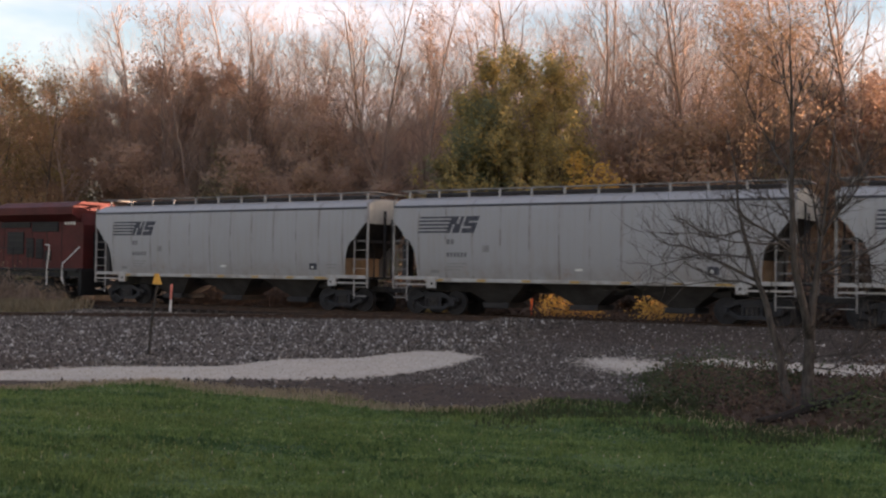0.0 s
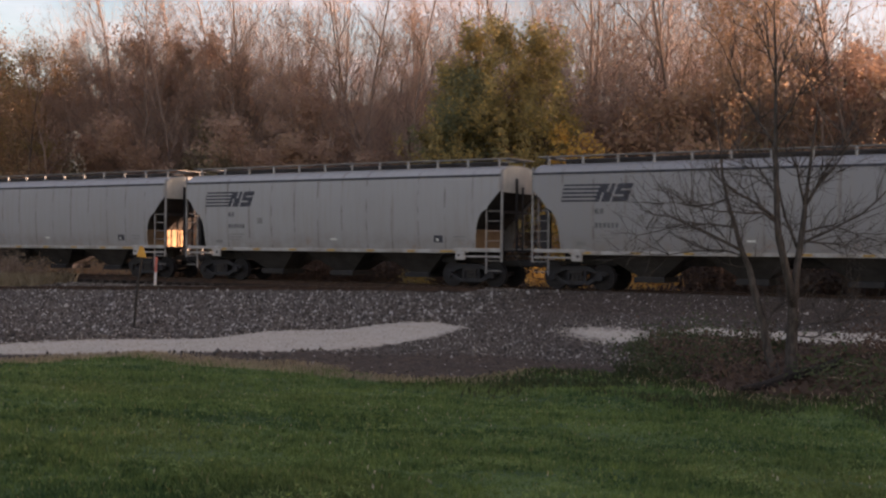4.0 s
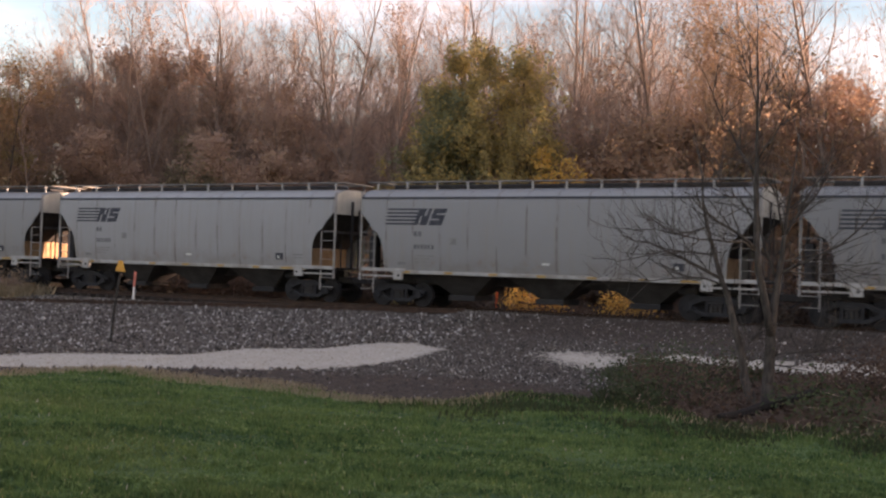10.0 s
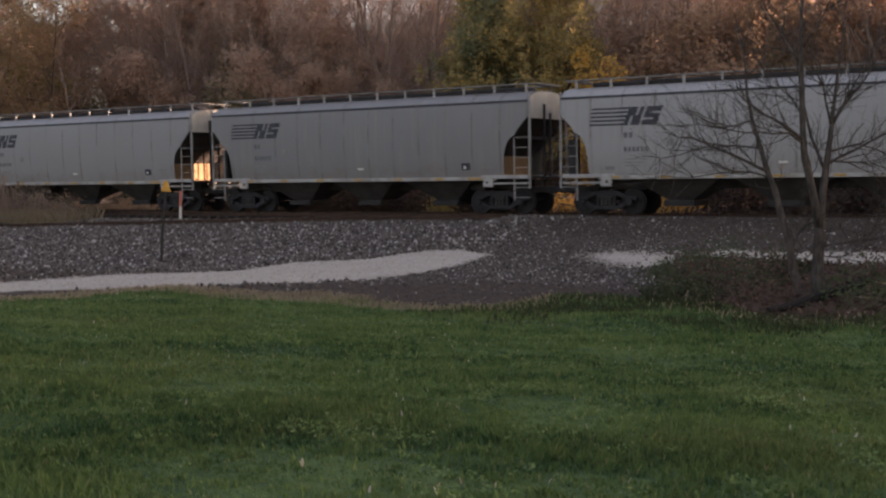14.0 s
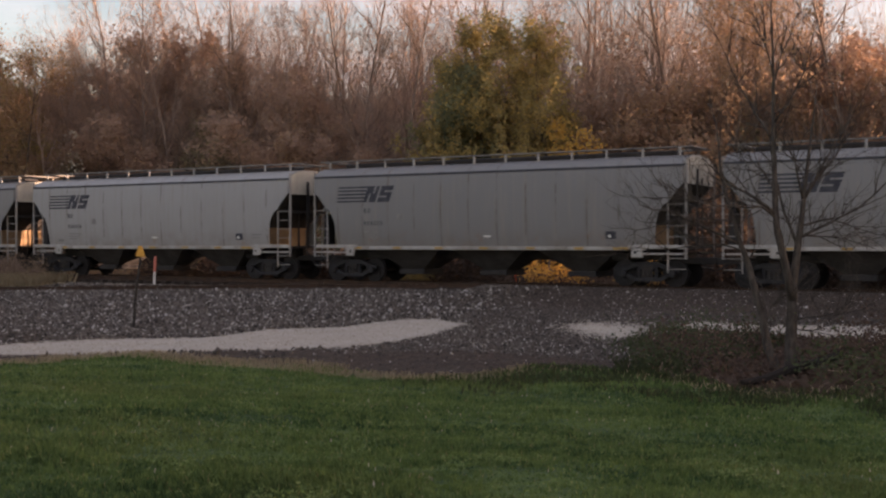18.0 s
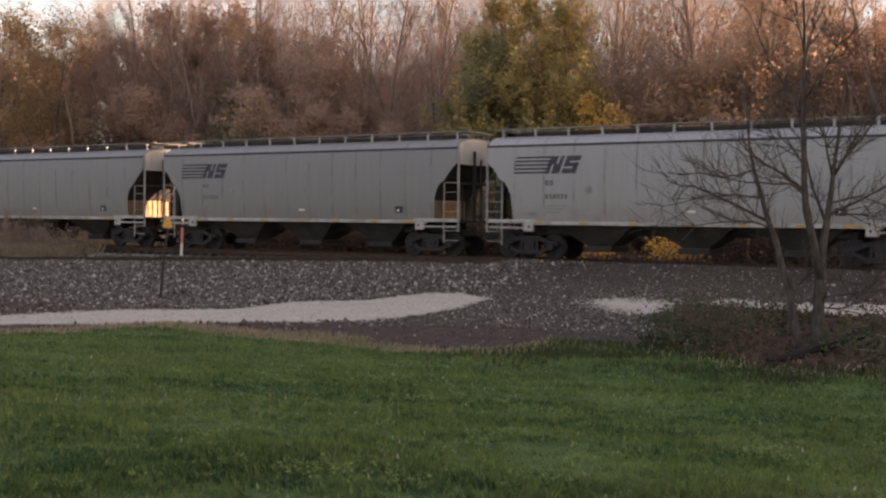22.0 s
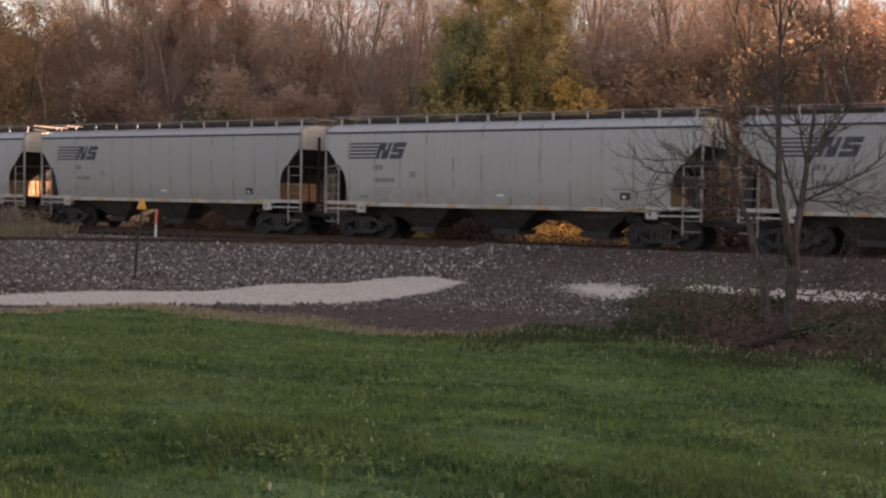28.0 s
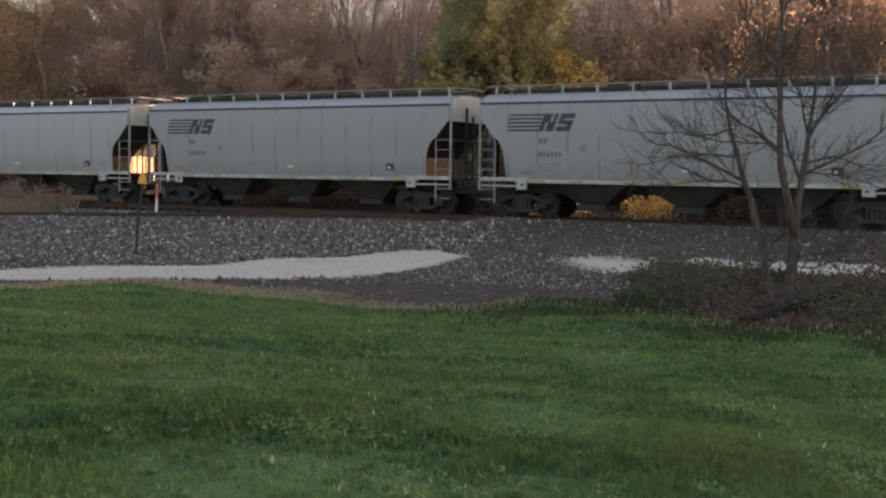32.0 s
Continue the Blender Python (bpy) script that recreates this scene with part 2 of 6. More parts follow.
LEAF_GOLD = leafy("golden_leaves", (0.64, 0.36, 0.08), (0.7, 0.42, 0.1), (0.56, 0.28, 0.07))
DRY_WEED = leafy("dry_brown_weeds", (0.2, 0.14, 0.1), (0.27, 0.185, 0.125), (0.36, 0.26, 0.17))
STRAW = leafy("dry_straw_grass", (0.46, 0.37, 0.25), (0.52, 0.42, 0.29), (0.36, 0.26, 0.16))


def grass_mat():
    """Lawn grass: darker lush and paler dry patches, and slope shading put in as bands."""
    m = Mat("lawn_grass", 0.75, 0.0, 0.2)
    pos = m.where()
    r = m.island()
    # stretched noise bands stand in for light on the ground's gentle rolls; clumps within them
    x, y = m.split(pos)[:2]
    across = m.math("ADD", m.math("MULTIPLY", x, 0.86), m.math("MULTIPLY", y, 0.51))
    away = m.math("SUBTRACT", m.math("MULTIPLY", y, 0.86), m.math("MULTIPLY", x, 0.51))
    roll = m.n.new("ShaderNodeCombineXYZ")
    m.put(m.math("MULTIPLY", across, 0.16), roll.inputs[0]), m.put(m.math("MULTIPLY", away, 0.62), roll.inputs[1])
    f = m.math("ADD", m.math("MULTIPLY", m.noise(1.0, roll.outputs[0], 3), 0.34), m.math("MULTIPLY", m.noise(2.3, pos, 4, 0.7), 0.36))
    f = m.math("ADD", f, m.math("MULTIPLY", m.noise(8.5, pos, 3), 0.3))
    c = m.mix(m.ramp(f, 0.38, 0.62), (0.032, 0.081, 0.031), (0.176, 0.244, 0.076))
    c = m.mix(m.math("MULTIPLY", m.ramp(r, 0.3, 1.0), 0.35), c, (0.17, 0.24, 0.09))
    c = m.mix(m.ramp(m.noise(0.22, pos, 2), 0.52, 0.72, 0.0, 0.4), c, (0.2, 0.215, 0.075))
    c = m.mix(m.ramp(r, 0.955, 0.975, 0.0, 0.6), c, (0.32, 0.27, 0.13))
    m.base(c)
    tr = m.n.new("ShaderNodeBsdfTranslucent")
    m.put(c, tr.inputs["Color"])
    ms = m.n.new("ShaderNodeMixShader")
    ms.inputs[0].default_value = 0.3
    m.l.new(m.b.outputs[0], ms.inputs[1]), m.l.new(tr.outputs[0], ms.inputs[2])
    m.l.new(ms.outputs[0], m.n["Material Output"].inputs["Surface"])
    return m.m


GRASS = grass_mat()
CLOVER = leafy("pale_lawn_weeds", (0.12, 0.19, 0.055), (0.18, 0.25, 0.075), (0.27, 0.3, 0.11))
WEED = leafy("low_green_weeds", (0.05, 0.066, 0.032), (0.07, 0.09, 0.036), (0.11, 0.095, 0.045))
PALE = leafy("pale_dry_leaves", (0.5, 0.42, 0.32), (0.6, 0.52, 0.4), (0.42, 0.3, 0.2))
THICKET = leafy("grey_brown_leaves", (0.4, 0.265, 0.205), (0.48, 0.32, 0.245), (0.44, 0.275, 0.175))
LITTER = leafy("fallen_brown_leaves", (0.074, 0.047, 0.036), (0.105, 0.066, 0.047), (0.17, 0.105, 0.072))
# leaves coloured dark so the brush reads as shade below the train
SHADE_LEAF = leafy("shade_dark_brush_leaves", (0.068, 0.047, 0.036), (0.098, 0.063, 0.044), (0.13, 0.08, 0.05))


def stone_mat():
    m = Mat("crushed_stone", 0.85, 0.0, 0.3)
    r = m.island()
    c = m.mix(m.ramp(r, 0.0, 0.8), (0.03, 0.025, 0.0215), (0.15, 0.126, 0.107))
    c = m.mix(m.ramp(r, 0.86, 0.96), c, (0.45, 0.41, 0.38))
    c = m.mix(m.ramp(m.noise(30, m.where(), 3), 0.4, 0.7, 0.0, 0.3), c, (0.12, 0.09, 0.075))
    return m.base(c).m


STONE = stone_mat()


def grit_mat():
    m = Mat("pale_grit", 0.9, 0.0, 0.2)
    r = m.island()
    return m.base(m.mix(m.ramp(r, 0.2, 0.9), (0.3, 0.255, 0.21), (0.55, 0.5, 0.43))).m


GRIT = grit_mat()


def far_wood_mat():
    m = Mat("far_bare_woods", 0.95, 0.0, 0.1)
    p = m.where((1.0, 1.0, 0.35))
    f = m.math("ADD", m.math("MULTIPLY", m.noise(0.25, p, 4), 0.5), m.math("MULTIPLY", m.noise(2.2, p, 5), 0.5))
    c = m.mix(m.ramp(f, 0.38, 0.62), (0.37, 0.24, 0.19), (0.62, 0.44, 0.35))
    m.base(c)
    return m.bump(f, 0.8, 0.4).m


FAR_WOOD = far_wood_mat()


def ground_mat():
    m = Mat("ground", 0.95, 0.0, 0.2)
    p = m.where()
    n1, n2, n3 = m.noise(0.9, p, 5), m.noise(6.0, p, 5), m.noise(40.0, p, 3)
    lump = m.cells(16.0, p)
    grey = m.split(lump)[0]
    # crushed stone, grey, with a browner tint where dirt has washed in
    ball = m.mix(m.ramp(grey, 0.1, 0.95), (0.04, 0.032, 0.027), (0.104, 0.084, 0.071))
    ball = m.mix(m.ramp(n1, 0.4, 0.7, 0.0, 0.5), ball, (0.08, 0.062, 0.052))
    soil = m.mix(m.ramp(n2, 0.3, 0.7), (0.085, 0.058, 0.043), (0.042, 0.03, 0.025))
    path = m.mix(m.ramp(n2, 0.3, 0.7), (0.5, 0.445, 0.38), (0.42, 0.365, 0.305))
    path = m.mix(m.ramp(n3, 0.45, 0.75, 0.0, 0.35), path, (0.26, 0.22, 0.185))
    path = m.mix(m.ramp(n1, 0.45, 0.75, 0.0, 0.5), path, (0.36, 0.3, 0.24))
    lawn = m.mix(m.ramp(m.math("ADD", m.math("MULTIPLY", m.noise(0.55, m.where((1, 1.6, 1)), 3), 0.6), m.math("MULTIPLY", m.noise(2.6, p, 3), 0.4)), 0.4, 0.6), (0.045, 0.085, 0.034), (0.1, 0.15, 0.05))
    lawn = m.mix(m.ramp(n3, 0.45, 0.8, 0.0, 0.6), lawn, (0.035, 0.05, 0.018))
    leaf = m.mix(m.ramp(n3, 0.3, 0.7), (0.055, 0.037, 0.027), (0.11, 0.067, 0.044))
    wob = m.math("ADD", m.math("MULTIPLY", m.math("SUBTRACT", n2, 0.5), 0.9), m.math("MULTIPLY", m.math("SUBTRACT", n3, 0.5), 0.6))

    def mask(name, rag=1.0):
        return m.ramp(m.math("ADD", m.attr(name), m.math("MULTIPLY", wob, rag)), 0.4, 0.6)

    c = m.mix(mask("soil"), ball, soil)
    c = m.mix(mask("path", 1.9), c, path)
    c = m.mix(mask("leaf"), c, leaf)
    c = m.mix(mask("lawn"), c, lawn)
    m.base(c)
    return m.bump(m.math("ADD", n3, m.math("MULTIPLY", n2, 1.5)), 0.6, 0.04).m


GROUND = ground_mat()


# ---- building helpers ----
def link_mesh(name, me, mats, parent=None, label=""):
    for mt in mats if isinstance(mats, (list, tuple)) else [mats]:
        me.materials.append(mt)
    ob = new(name, me)
    if parent is not None:
        ob.parent = parent
    return tagged(ob, label)


def part(name, bm, material, parent, label="", smooth=False):
    me = bpy.data.meshes.new(name)
    bmesh.ops.recalc_face_normals(bm, faces=bm.faces)
    if smooth:
        for f in bm.faces:
            f.smooth = True
    bm.to_mesh(me)
    bm.free()
    return link_mesh(name, me, material, parent, label)


def thing(name, label, category, group="", kind="", m=None):
    ob = new(name)
    if m is not None:
        ob.matrix_basis = m
    return tagged(ob, label, category, group, kind)


def add_box(bm, x0, x1, y0, y1, z0, z1, bevel=0.0, turn=None):
    r = bmesh.ops.create_cube(bm, size=1.0)
    vs = r["verts"]
    for v in vs:
        v.co = Vector(((x0 + x1) / 2 + v.co.x * (x1 - x0), (y0 + y1) / 2 + v.co.y * (y1 - y0), (z0 + z1) / 2 + v.co.z * (z1 - z0)))
    if turn is not None:
        bmesh.ops.transform(bm, matrix=turn, verts=vs)
    if bevel:
        es = list({e for v in vs for e in v.link_edges})
        bmesh.ops.bevel(bm, geom=es, offset=bevel, segments=1, affect="EDGES", profile=0.5)


def box(x0, x1, y0, y1, z0, z1, bevel=0.0, turn=None):
    bm = bmesh.new()
    add_box(bm, x0, x1, y0, y1, z0, z1, bevel, turn)
    return bm


def add_tube(bm, pts, radius, sides=6):
    """A round bar along pts."""
    pts = [Vector(p) for p in pts]
    radii = radius if isinstance(radius, (list, tuple)) else [radius] * len(pts)
    rings = []
    for i, p in enumerate(pts):
        d = (pts[min(i + 1, len(pts) - 1)] - pts[max(i - 1, 0)]).normalized()
        a = d.orthogonal().normalized() if i == 0 else (rings[-1][1] - d * rings[-1][1].dot(d)).normalized()
        b = d.cross(a)
        rings.append(([bm.verts.new(p + (a * math.cos(k * 2 * math.pi / sides) + b * math.sin(k * 2 * math.pi / sides)) * radii[i]) for k in range(sides)], a))
    for (r0, _), (r1, _) in zip(rings, rings[1:]):
        for k in range(sides):
            bm.faces.new((r0[k], r0[(k + 1) % sides], r1[(k + 1) % sides], r1[k]))
    bm.faces.new(rings[0][0][::-1])
    bm.faces.new(rings[-1][0])


def tube(pts, radius, sides=6):
    bm = bmesh.new()
    add_tube(bm, pts, radius, sides)
    return bm


def add_disc(bm, x, y, z, radius, width, sides=20, axis="Y"):
    """A solid wheel or cap with its axle along y (or x)."""
    turn = Matrix() if axis == "Z" else Matrix.Rotation(math.pi / 2, 4, "X" if axis == "Y" else "Y")
    bmesh.ops.create_cone(bm, cap_ends=True, segments=sides, radius1=radius, radius2=radius, depth=width, matrix=Matrix.Translation((x, y, z)) @ turn)


def extrude_xz(poly, y0, y1):
    """A plate whose outline is in x and z, from y0 to y1."""
    bm = bmesh.new()
    a = [bm.verts.new((x, y0, z)) for x, z in poly]
    b = [bm.verts.new((x, y1, z)) for x, z in poly]
    bm.faces.new(a)
    bm.faces.new(b[::-1])
    for i in range(len(poly)):
        j = (i + 1) % len(poly)
        bm.faces.new((a[i], b[i], b[j], a[j]))
    return bm


def soup(name, verts, faces, mats, parent=None, label=""):
    """A mesh from arrays; all faces have the same count of corners."""
    me = bpy.data.meshes.new(name)
    verts, faces = np.asarray(verts, np.float32), np.asarray(faces, np.int32)
    n, k = faces.shape
    me.vertices.add(len(verts))
    me.vertices.foreach_set("co", verts.ravel())
    me.loops.add(n * k)
    me.loops.foreach_set("vertex_index", faces.ravel())
    me.polygons.add(n)
    me.polygons.foreach_set("loop_start", np.arange(0, n * k, k, dtype=np.int32))
    me.update(calc_edges=True)
    return link_mesh(name, me, mats, parent, label)


# ---- the lie of the land: x along the track, y away from the viewer, rail tops at z = 0 ----
KNOT_V = [-400, -60, -25, -12, -7, -4.5, -2.4, -1.6, 1.6, 3.2, 6, 9, 12, 18, 21, 24, 31, 38, 60, 400]
KNOT_Z = [4, 2, 0.6, -0.2, -0.75, -0.7, -0.3, -0.22, -0.22, -0.35, -0.5, -0.8, -0.95, -1.15, -1.12, -0.95, -0.4, 0, 0.4, 1]


def lie(x, y):
    """The ground's height (arrays)."""
    x, y = np.asarray(x, float), np.asarray(y, float)
    v = -y
    far = np.maximum(0, -21 - x)
    s = np.minimum(0.2 * far, 8)
    drop = np.minimum(0.0185 * far, 0.7) * np.clip((24 - v) / 10, 0, 1)
    # the siding's ties lie half buried
    bed = -0.22 - drop * v / (s + 1) + 0.06 * np.clip((s - 1.0) * 2, 0, 1) * np.clip((v - 1.45) * 5, 0, 1)
    s2 = s * np.clip((26 - v) / 10, 0, 1)
    slope = np.interp(v - s2, KNOT_V, KNOT_Z) - drop
    z = np.where(v <= 0, np.interp(v, KNOT_V, KNOT_Z), np.where(v < s + 1, bed, slope))
    # packed dirt, level with the rail, where vehicles once crossed
    fill = np.interp(v, [0.84, 0.9, 2.6, 6.0], [-0.4, -0.03, -0.05, -0.5])
    return np.where((v > 0.84) & (v < 6), z + np.clip((x + 20.5) / 1.5, 0, 1) * np.maximum(fill - z, 0), z)


PATH = [(-40, -28), (-25.41, -18.4), (-23.53, -16.28), (-21.06, -14.55), (-20.68, -12.63), (-19.01, -11.13), (-18.49, -9.24), (-17.43, -8.72), (-16.01, -9.52),
        (-15.66, -11.96), (-15.87, -13.56), (-16.29, -14.94), (-16.98, -15.86), (-18.87, -16.97), (-20.79, -18.78), (-22.97, -20.26), (-36, -31)]
PATCH_A = [(-13.25, -9.37), (-12.84, -8.41), (-11.4, -8.25), (-10.54, -8.83), (-9.95, -10.65), (-10.89, -11.47), (-11.83, -10.71)]
PATCH_B = [(-10.27, -8.26), (-9.8, -7.32), (-8.61, -7.71), (-5.43, -7.39), (2, -7.4), (2, -9), (-5.15, -8.98), (-7.22, -9.66), (-9.34, -10.12)]
LAWN = [(-40, -36), (-20.41, -22.22), (-20.32, -20.37), (-19.56, -19.06), (-17.0, -19.04), (-15.48, -18.96), (-12.63, -18.92), (-10.7, -18.5),
        (-10.2, -16.6), (-8.4, -16.3), (-6.1, -17.9), (-3.6, -17.6), (20, -18.2), (60, -30), (60, -70), (-60, -70), (-60, -40)]
BANK = [(-10.02, -10.68), (-9.5, -9.17), (-5.08, -9.38), (15, -9.6), (15, -17.8), (-3.6, -17.4), (-6.0, -17.6), (-8.0, -16.4), (-8.98, -14.51)]


def inside(poly, x, y):
    """Signed distance to a polygon, positive inside (arrays)."""
    x, y = np.asarray(x, float), np.asarray(y, float)
    best = np.full(x.shape, 1e9)
    inn = np.zeros(x.shape, bool)
    for (ax, ay), (bx, by) in zip(poly, poly[1:] + poly[:1]):
        dx, dy = bx - ax, by - ay
        k = np.clip(((x - ax) * dx + (y - ay) * dy) / (dx * dx + dy * dy), 0, 1)
        best = np.minimum(best, np.hypot(x - ax - k * dx, y - ay - k * dy))
        if dy:
            inn ^= ((ay > y) != (by > y)) & (x < ax + (y - ay) * dx / dy)
    return np.where(inn, best, -best)


def zones(x, y):
    """How much of lawn, path, leaf litter and bare soil there is at each place."""
    soft = lambda d, w: np.clip(0.5 + d / (2 * w), 0, 1)
    lawn = soft(inside(LAWN, x, y), 0.35)
    path = np.maximum(soft(inside(PATH, x, y), 0.42), np.maximum(soft(inside(PATCH_A, x, y) - 0.1, 1.0), soft(inside(PATCH_B, x, y), 0.6)))
    # a thin spread of pale stone between the siding and the main track
    path = np.maximum(path, 0.5 * ((y < -1.45) & (y > -0.9 - np.minimum(0.2 * np.maximum(0, -21 - x), 8)) & (x < -25)))
    leaf = np.maximum(soft(inside(BANK, x, y), 0.8), soft(y - 4.5, 1.2))
    soil = np.clip((-y - 14.2) / 2.2, 0, 1) * (y < 0)
    soil = np.maximum(soil, 0.55 * soft(x + 19.0, 1.5) * soft(y + 7.0, 1.2) * (y < 0))
    soil = np.maximum(soil, soft(inside([(-23, -21.5), (-14.5, -14.9), (-8.5, -14.5), (-8.5, -20), (-23, -24)], x, y), 0.8))
    return lawn, path, leaf, soil


def spread(lo, step, hi, far):
    inner = list(np.arange(lo, hi + 1e-6, step))
    out, g = [], step
    p = hi
    while p < far:
        g *= 1.35
        p += g
        out.append(p)
    left, g, p = [], step, lo
    while p > -far:
        g *= 1.35
        p -= g
        left.append(p)
    return np.array(left[::-1] + inner + out)


def build_ground():
    xs, ys = spread(-48, 0.25, 8, 2500), spread(-37, 0.25, 4, 2500)
    gx, gy = np.meshgrid(xs, ys)
    gz = lie(gx, gy)
    near = (np.abs(gx + 20) < 40) & (np.abs(gy + 15) < 30)
    lawn, path, leaf, soil = zones(gx, gy)
    lump = np.array([noise.noise((a * 0.35, b * 0.35, 3.0)) * 0.09 + noise.noise((a * 1.3, b * 1.3, 7.0)) * 0.03 for a, b in zip(gx[near], gy[near])])
    gz[near] += lump * np.clip((-gy[near] - 3) / 3, 0, 1) * np.where(path[near] > 0.5, 0.35, 1.0)
    gz += 0.45 * np.clip(inside([(-5.6, -17.6), (-5.2, -11), (15, -11), (15, -17.6)], gx, gy) / 1.6, 0, 1)
    ny, nx = gx.shape
    idx = np.arange(nx * ny).reshape(ny, nx)
    faces = np.stack([idx[:-1, :-1], idx[:-1, 1:], idx[1:, 1:], idx[1:, :-1]], -1).reshape(-1, 4)
    ob = soup("ground", np.stack([gx, gy, gz], -1).reshape(-1, 3), faces, GROUND)
    for name, a in (("lawn", lawn), ("path", path), ("leaf", leaf), ("soil", soil)):
        at = ob.data.attributes.new(name, "FLOAT", "POINT")
        at.data.foreach_set("value", a.astype(np.float32).ravel())
    ob.data.polygons.foreach_set("use_smooth", np.ones(len(faces), bool))
    tagged(ob, "mown lawn, bare soil, pale gravel path and grey crushed stone beside the railway", "ground", kind="structure")
    return xs, ys, gz


GX, GY, GZ = build_ground()


def top(x, y):
    """The built ground's height at a place (arrays)."""
    x, y = np.asarray(x, float), np.asarray(y, float)
    i = np.clip(np.searchsorted(GX, x) - 1, 0, len(GX) - 2)
    j = np.clip(np.searchsorted(GY, y) - 1, 0, len(GY) - 2)
    a, b = (x - GX[i]) / (GX[i + 1] - GX[i]), (y - GY[j]) / (GY[j + 1] - GY[j])
    return (GZ[j, i] * (1 - a) + GZ[j, i + 1] * a) * (1 - b) + (GZ[j + 1, i] * (1 - a) + GZ[j + 1, i + 1] * a) * b


def top1(x, y):
    return float(top(x, y))


# ---- the two tracks ----
def rail_bar(bm, pts):
    """A flat-bottomed rail along pts (the middle of its head)."""
    shape = [(-0.07, -0.17), (0.07, -0.17), (0.07, -0.155), (0.012, -0.14), (0.012, -0.04), (0.035, -0.03), (0.035, 0), (-0.035, 0), (-0.035, -0.03), (-0.012, -0.04), (-0.012, -0.14), (-0.07, -0.155)]
    prev = None
    for i, p in enumerate(pts):
        d = (Vector(pts[min(i + 1, len(pts) - 1)]) - Vector(pts[max(i - 1, 0)])).normalized()
        s = Vector((-d.y, d.x, 0)).normalized()
        ring = [bm.verts.new(Vector(p) + s * a + Vector((0, 0, b))) for a, b in shape]
        if prev:
            for k in range(len(shape)):
                f = bm.faces.new((prev[k], prev[(k + 1) % len(shape)], ring[(k + 1) % len(shape)], ring[k]))
                f.material_index = 1 if k == 6 else 0
        prev = ring


def siding(x, off=0.0):
    """The near rail of the siding, which leaves the main track and drops gently."""
    far = max(0.0, -21 - x)
    s = min(0.2 * far, 8.0)
    return (x, -1.05 - s + off, -0.02 - min(0.0185 * far, 0.7))


def build_track(name, label, lines, ties):
    t = thing(name, label, "railway track", kind="structure")
    for pts in lines:
        bm = bmesh.new()
        rail_bar(bm, pts)
        part("rail", bm, [RAIL_STEEL, RAIL_TOP], t)
    bm = box(-0.115, 0.115, -1.3, 1.3, -0.2, 0, 0.015)
    me = bpy.data.meshes.new("tie")
    bm.to_mesh(me)
    bm.free()
    me.materials.append(TIE_WOOD)
    for x, y, z in ties:
        o = new("tie", me)
        o.parent = t
        o.location = (x, y, z)
        o.rotation_euler = (0, random.uniform(-0.01, 0.01), random.uniform(-0.03, 0.03))


main_x = [-260, -120, -60, 0, 60, 260]
build_track("railway_track", "main railway track with rusty rails on wooden ties", [[(x, y, 0) for x in main_x] for y in (-0.755, 0.755)],
            [(x, 0, -0.185) for x in np.arange(-60, 14, 0.55)])
side_x = [-120, -70, -61, -50, -40, -30, -24, -21.5, -21, -18.5]
build_track("siding_track", "rusty siding track that leaves the main track, ties half buried", [[siding(x) for x in side_x], [siding(x, 1.51) for x in side_x[:-1]]],
            [(x, siding(x)[1] + 0.755, siding(x)[2] - 0.19) for x in np.arange(-60, -27, 0.55)])


# ---- the train ----
PITCH = 16.45          # from coupling to coupling
HALF = 7.575           # half a car's body
SILL, EAVE = 1.33, 4.10
# the arched cut in the side sheet at each end: in from the end, and up; it has a small shoulder
CUT_D = [0, 0.14, 0.3, 0.5, 0.53, 0.68, 0.78, 0.88, 0.96, 1.01, 1.03, 1.05]
CUT_Z = [3.5, 3.38, 3.2, 2.94, 2.86, 2.8, 2.7, 2.52, 2.3, 1.95, 1.6, SILL]


def side_y(z):
    """Half the body's width at a height: a little round in the belly."""
    return float(np.interp(z, [SILL, 1.8, 2.6, 3.4, EAVE], [1.46, 1.54, 1.6, 1.6, 1.55]))


ROOF = [(1.55, EAVE), (1.47, 4.2), (1.3, 4.3), (1.0, 4.4), (0.6, 4.46), (0.0, 4.48)]


def car_columns():
    a = [-HALF + q for q in CUT_D + [1.08, 1.5]]
    return a + list(np.linspace(-HALF + 2.2, HALF - 2.2, 16)) + [-q for q in a[::-1]]


def body_shell():
    """The car's curved sides, roof and upper ends in one shell."""
    bm = bmesh.new()
    cols = car_columns()
    rows = 12
    for sgn in (-1, 1):
        grid = []
        for x in cols:
            zl = float(np.interp(HALF - abs(x), CUT_D, CUT_Z))
            zs = [zl + (EAVE - zl) * k / rows for k in range(rows + 1)]
            line = [bm.verts.new((x, sgn * side_y(z), z)) for z in zs]
            line += [bm.verts.new((x, sgn * (y - 0.012), z + 0.012)) for y, z in ROOF]
            grid.append(line)
        for g, h in zip(grid, grid[1:]):
            for k in range(len(g) - 1):
                bm.faces.new((g[k], h[k], h[k + 1], g[k + 1]))
        for g in (grid[0], grid[-1]):
            mid = [bm.verts.new((v.co.x, 0, v.co.z)) for v in g]
            for k in range(len(g) - 1):
                bm.faces.new((g[k], g[k + 1], mid[k + 1], mid[k]))
    bmesh.ops.remove_doubles(bm, verts=bm.verts, dist=0.002)
    for f in bm.faces:
        f.smooth = abs(f.normal.x) < 0.5
    return bm


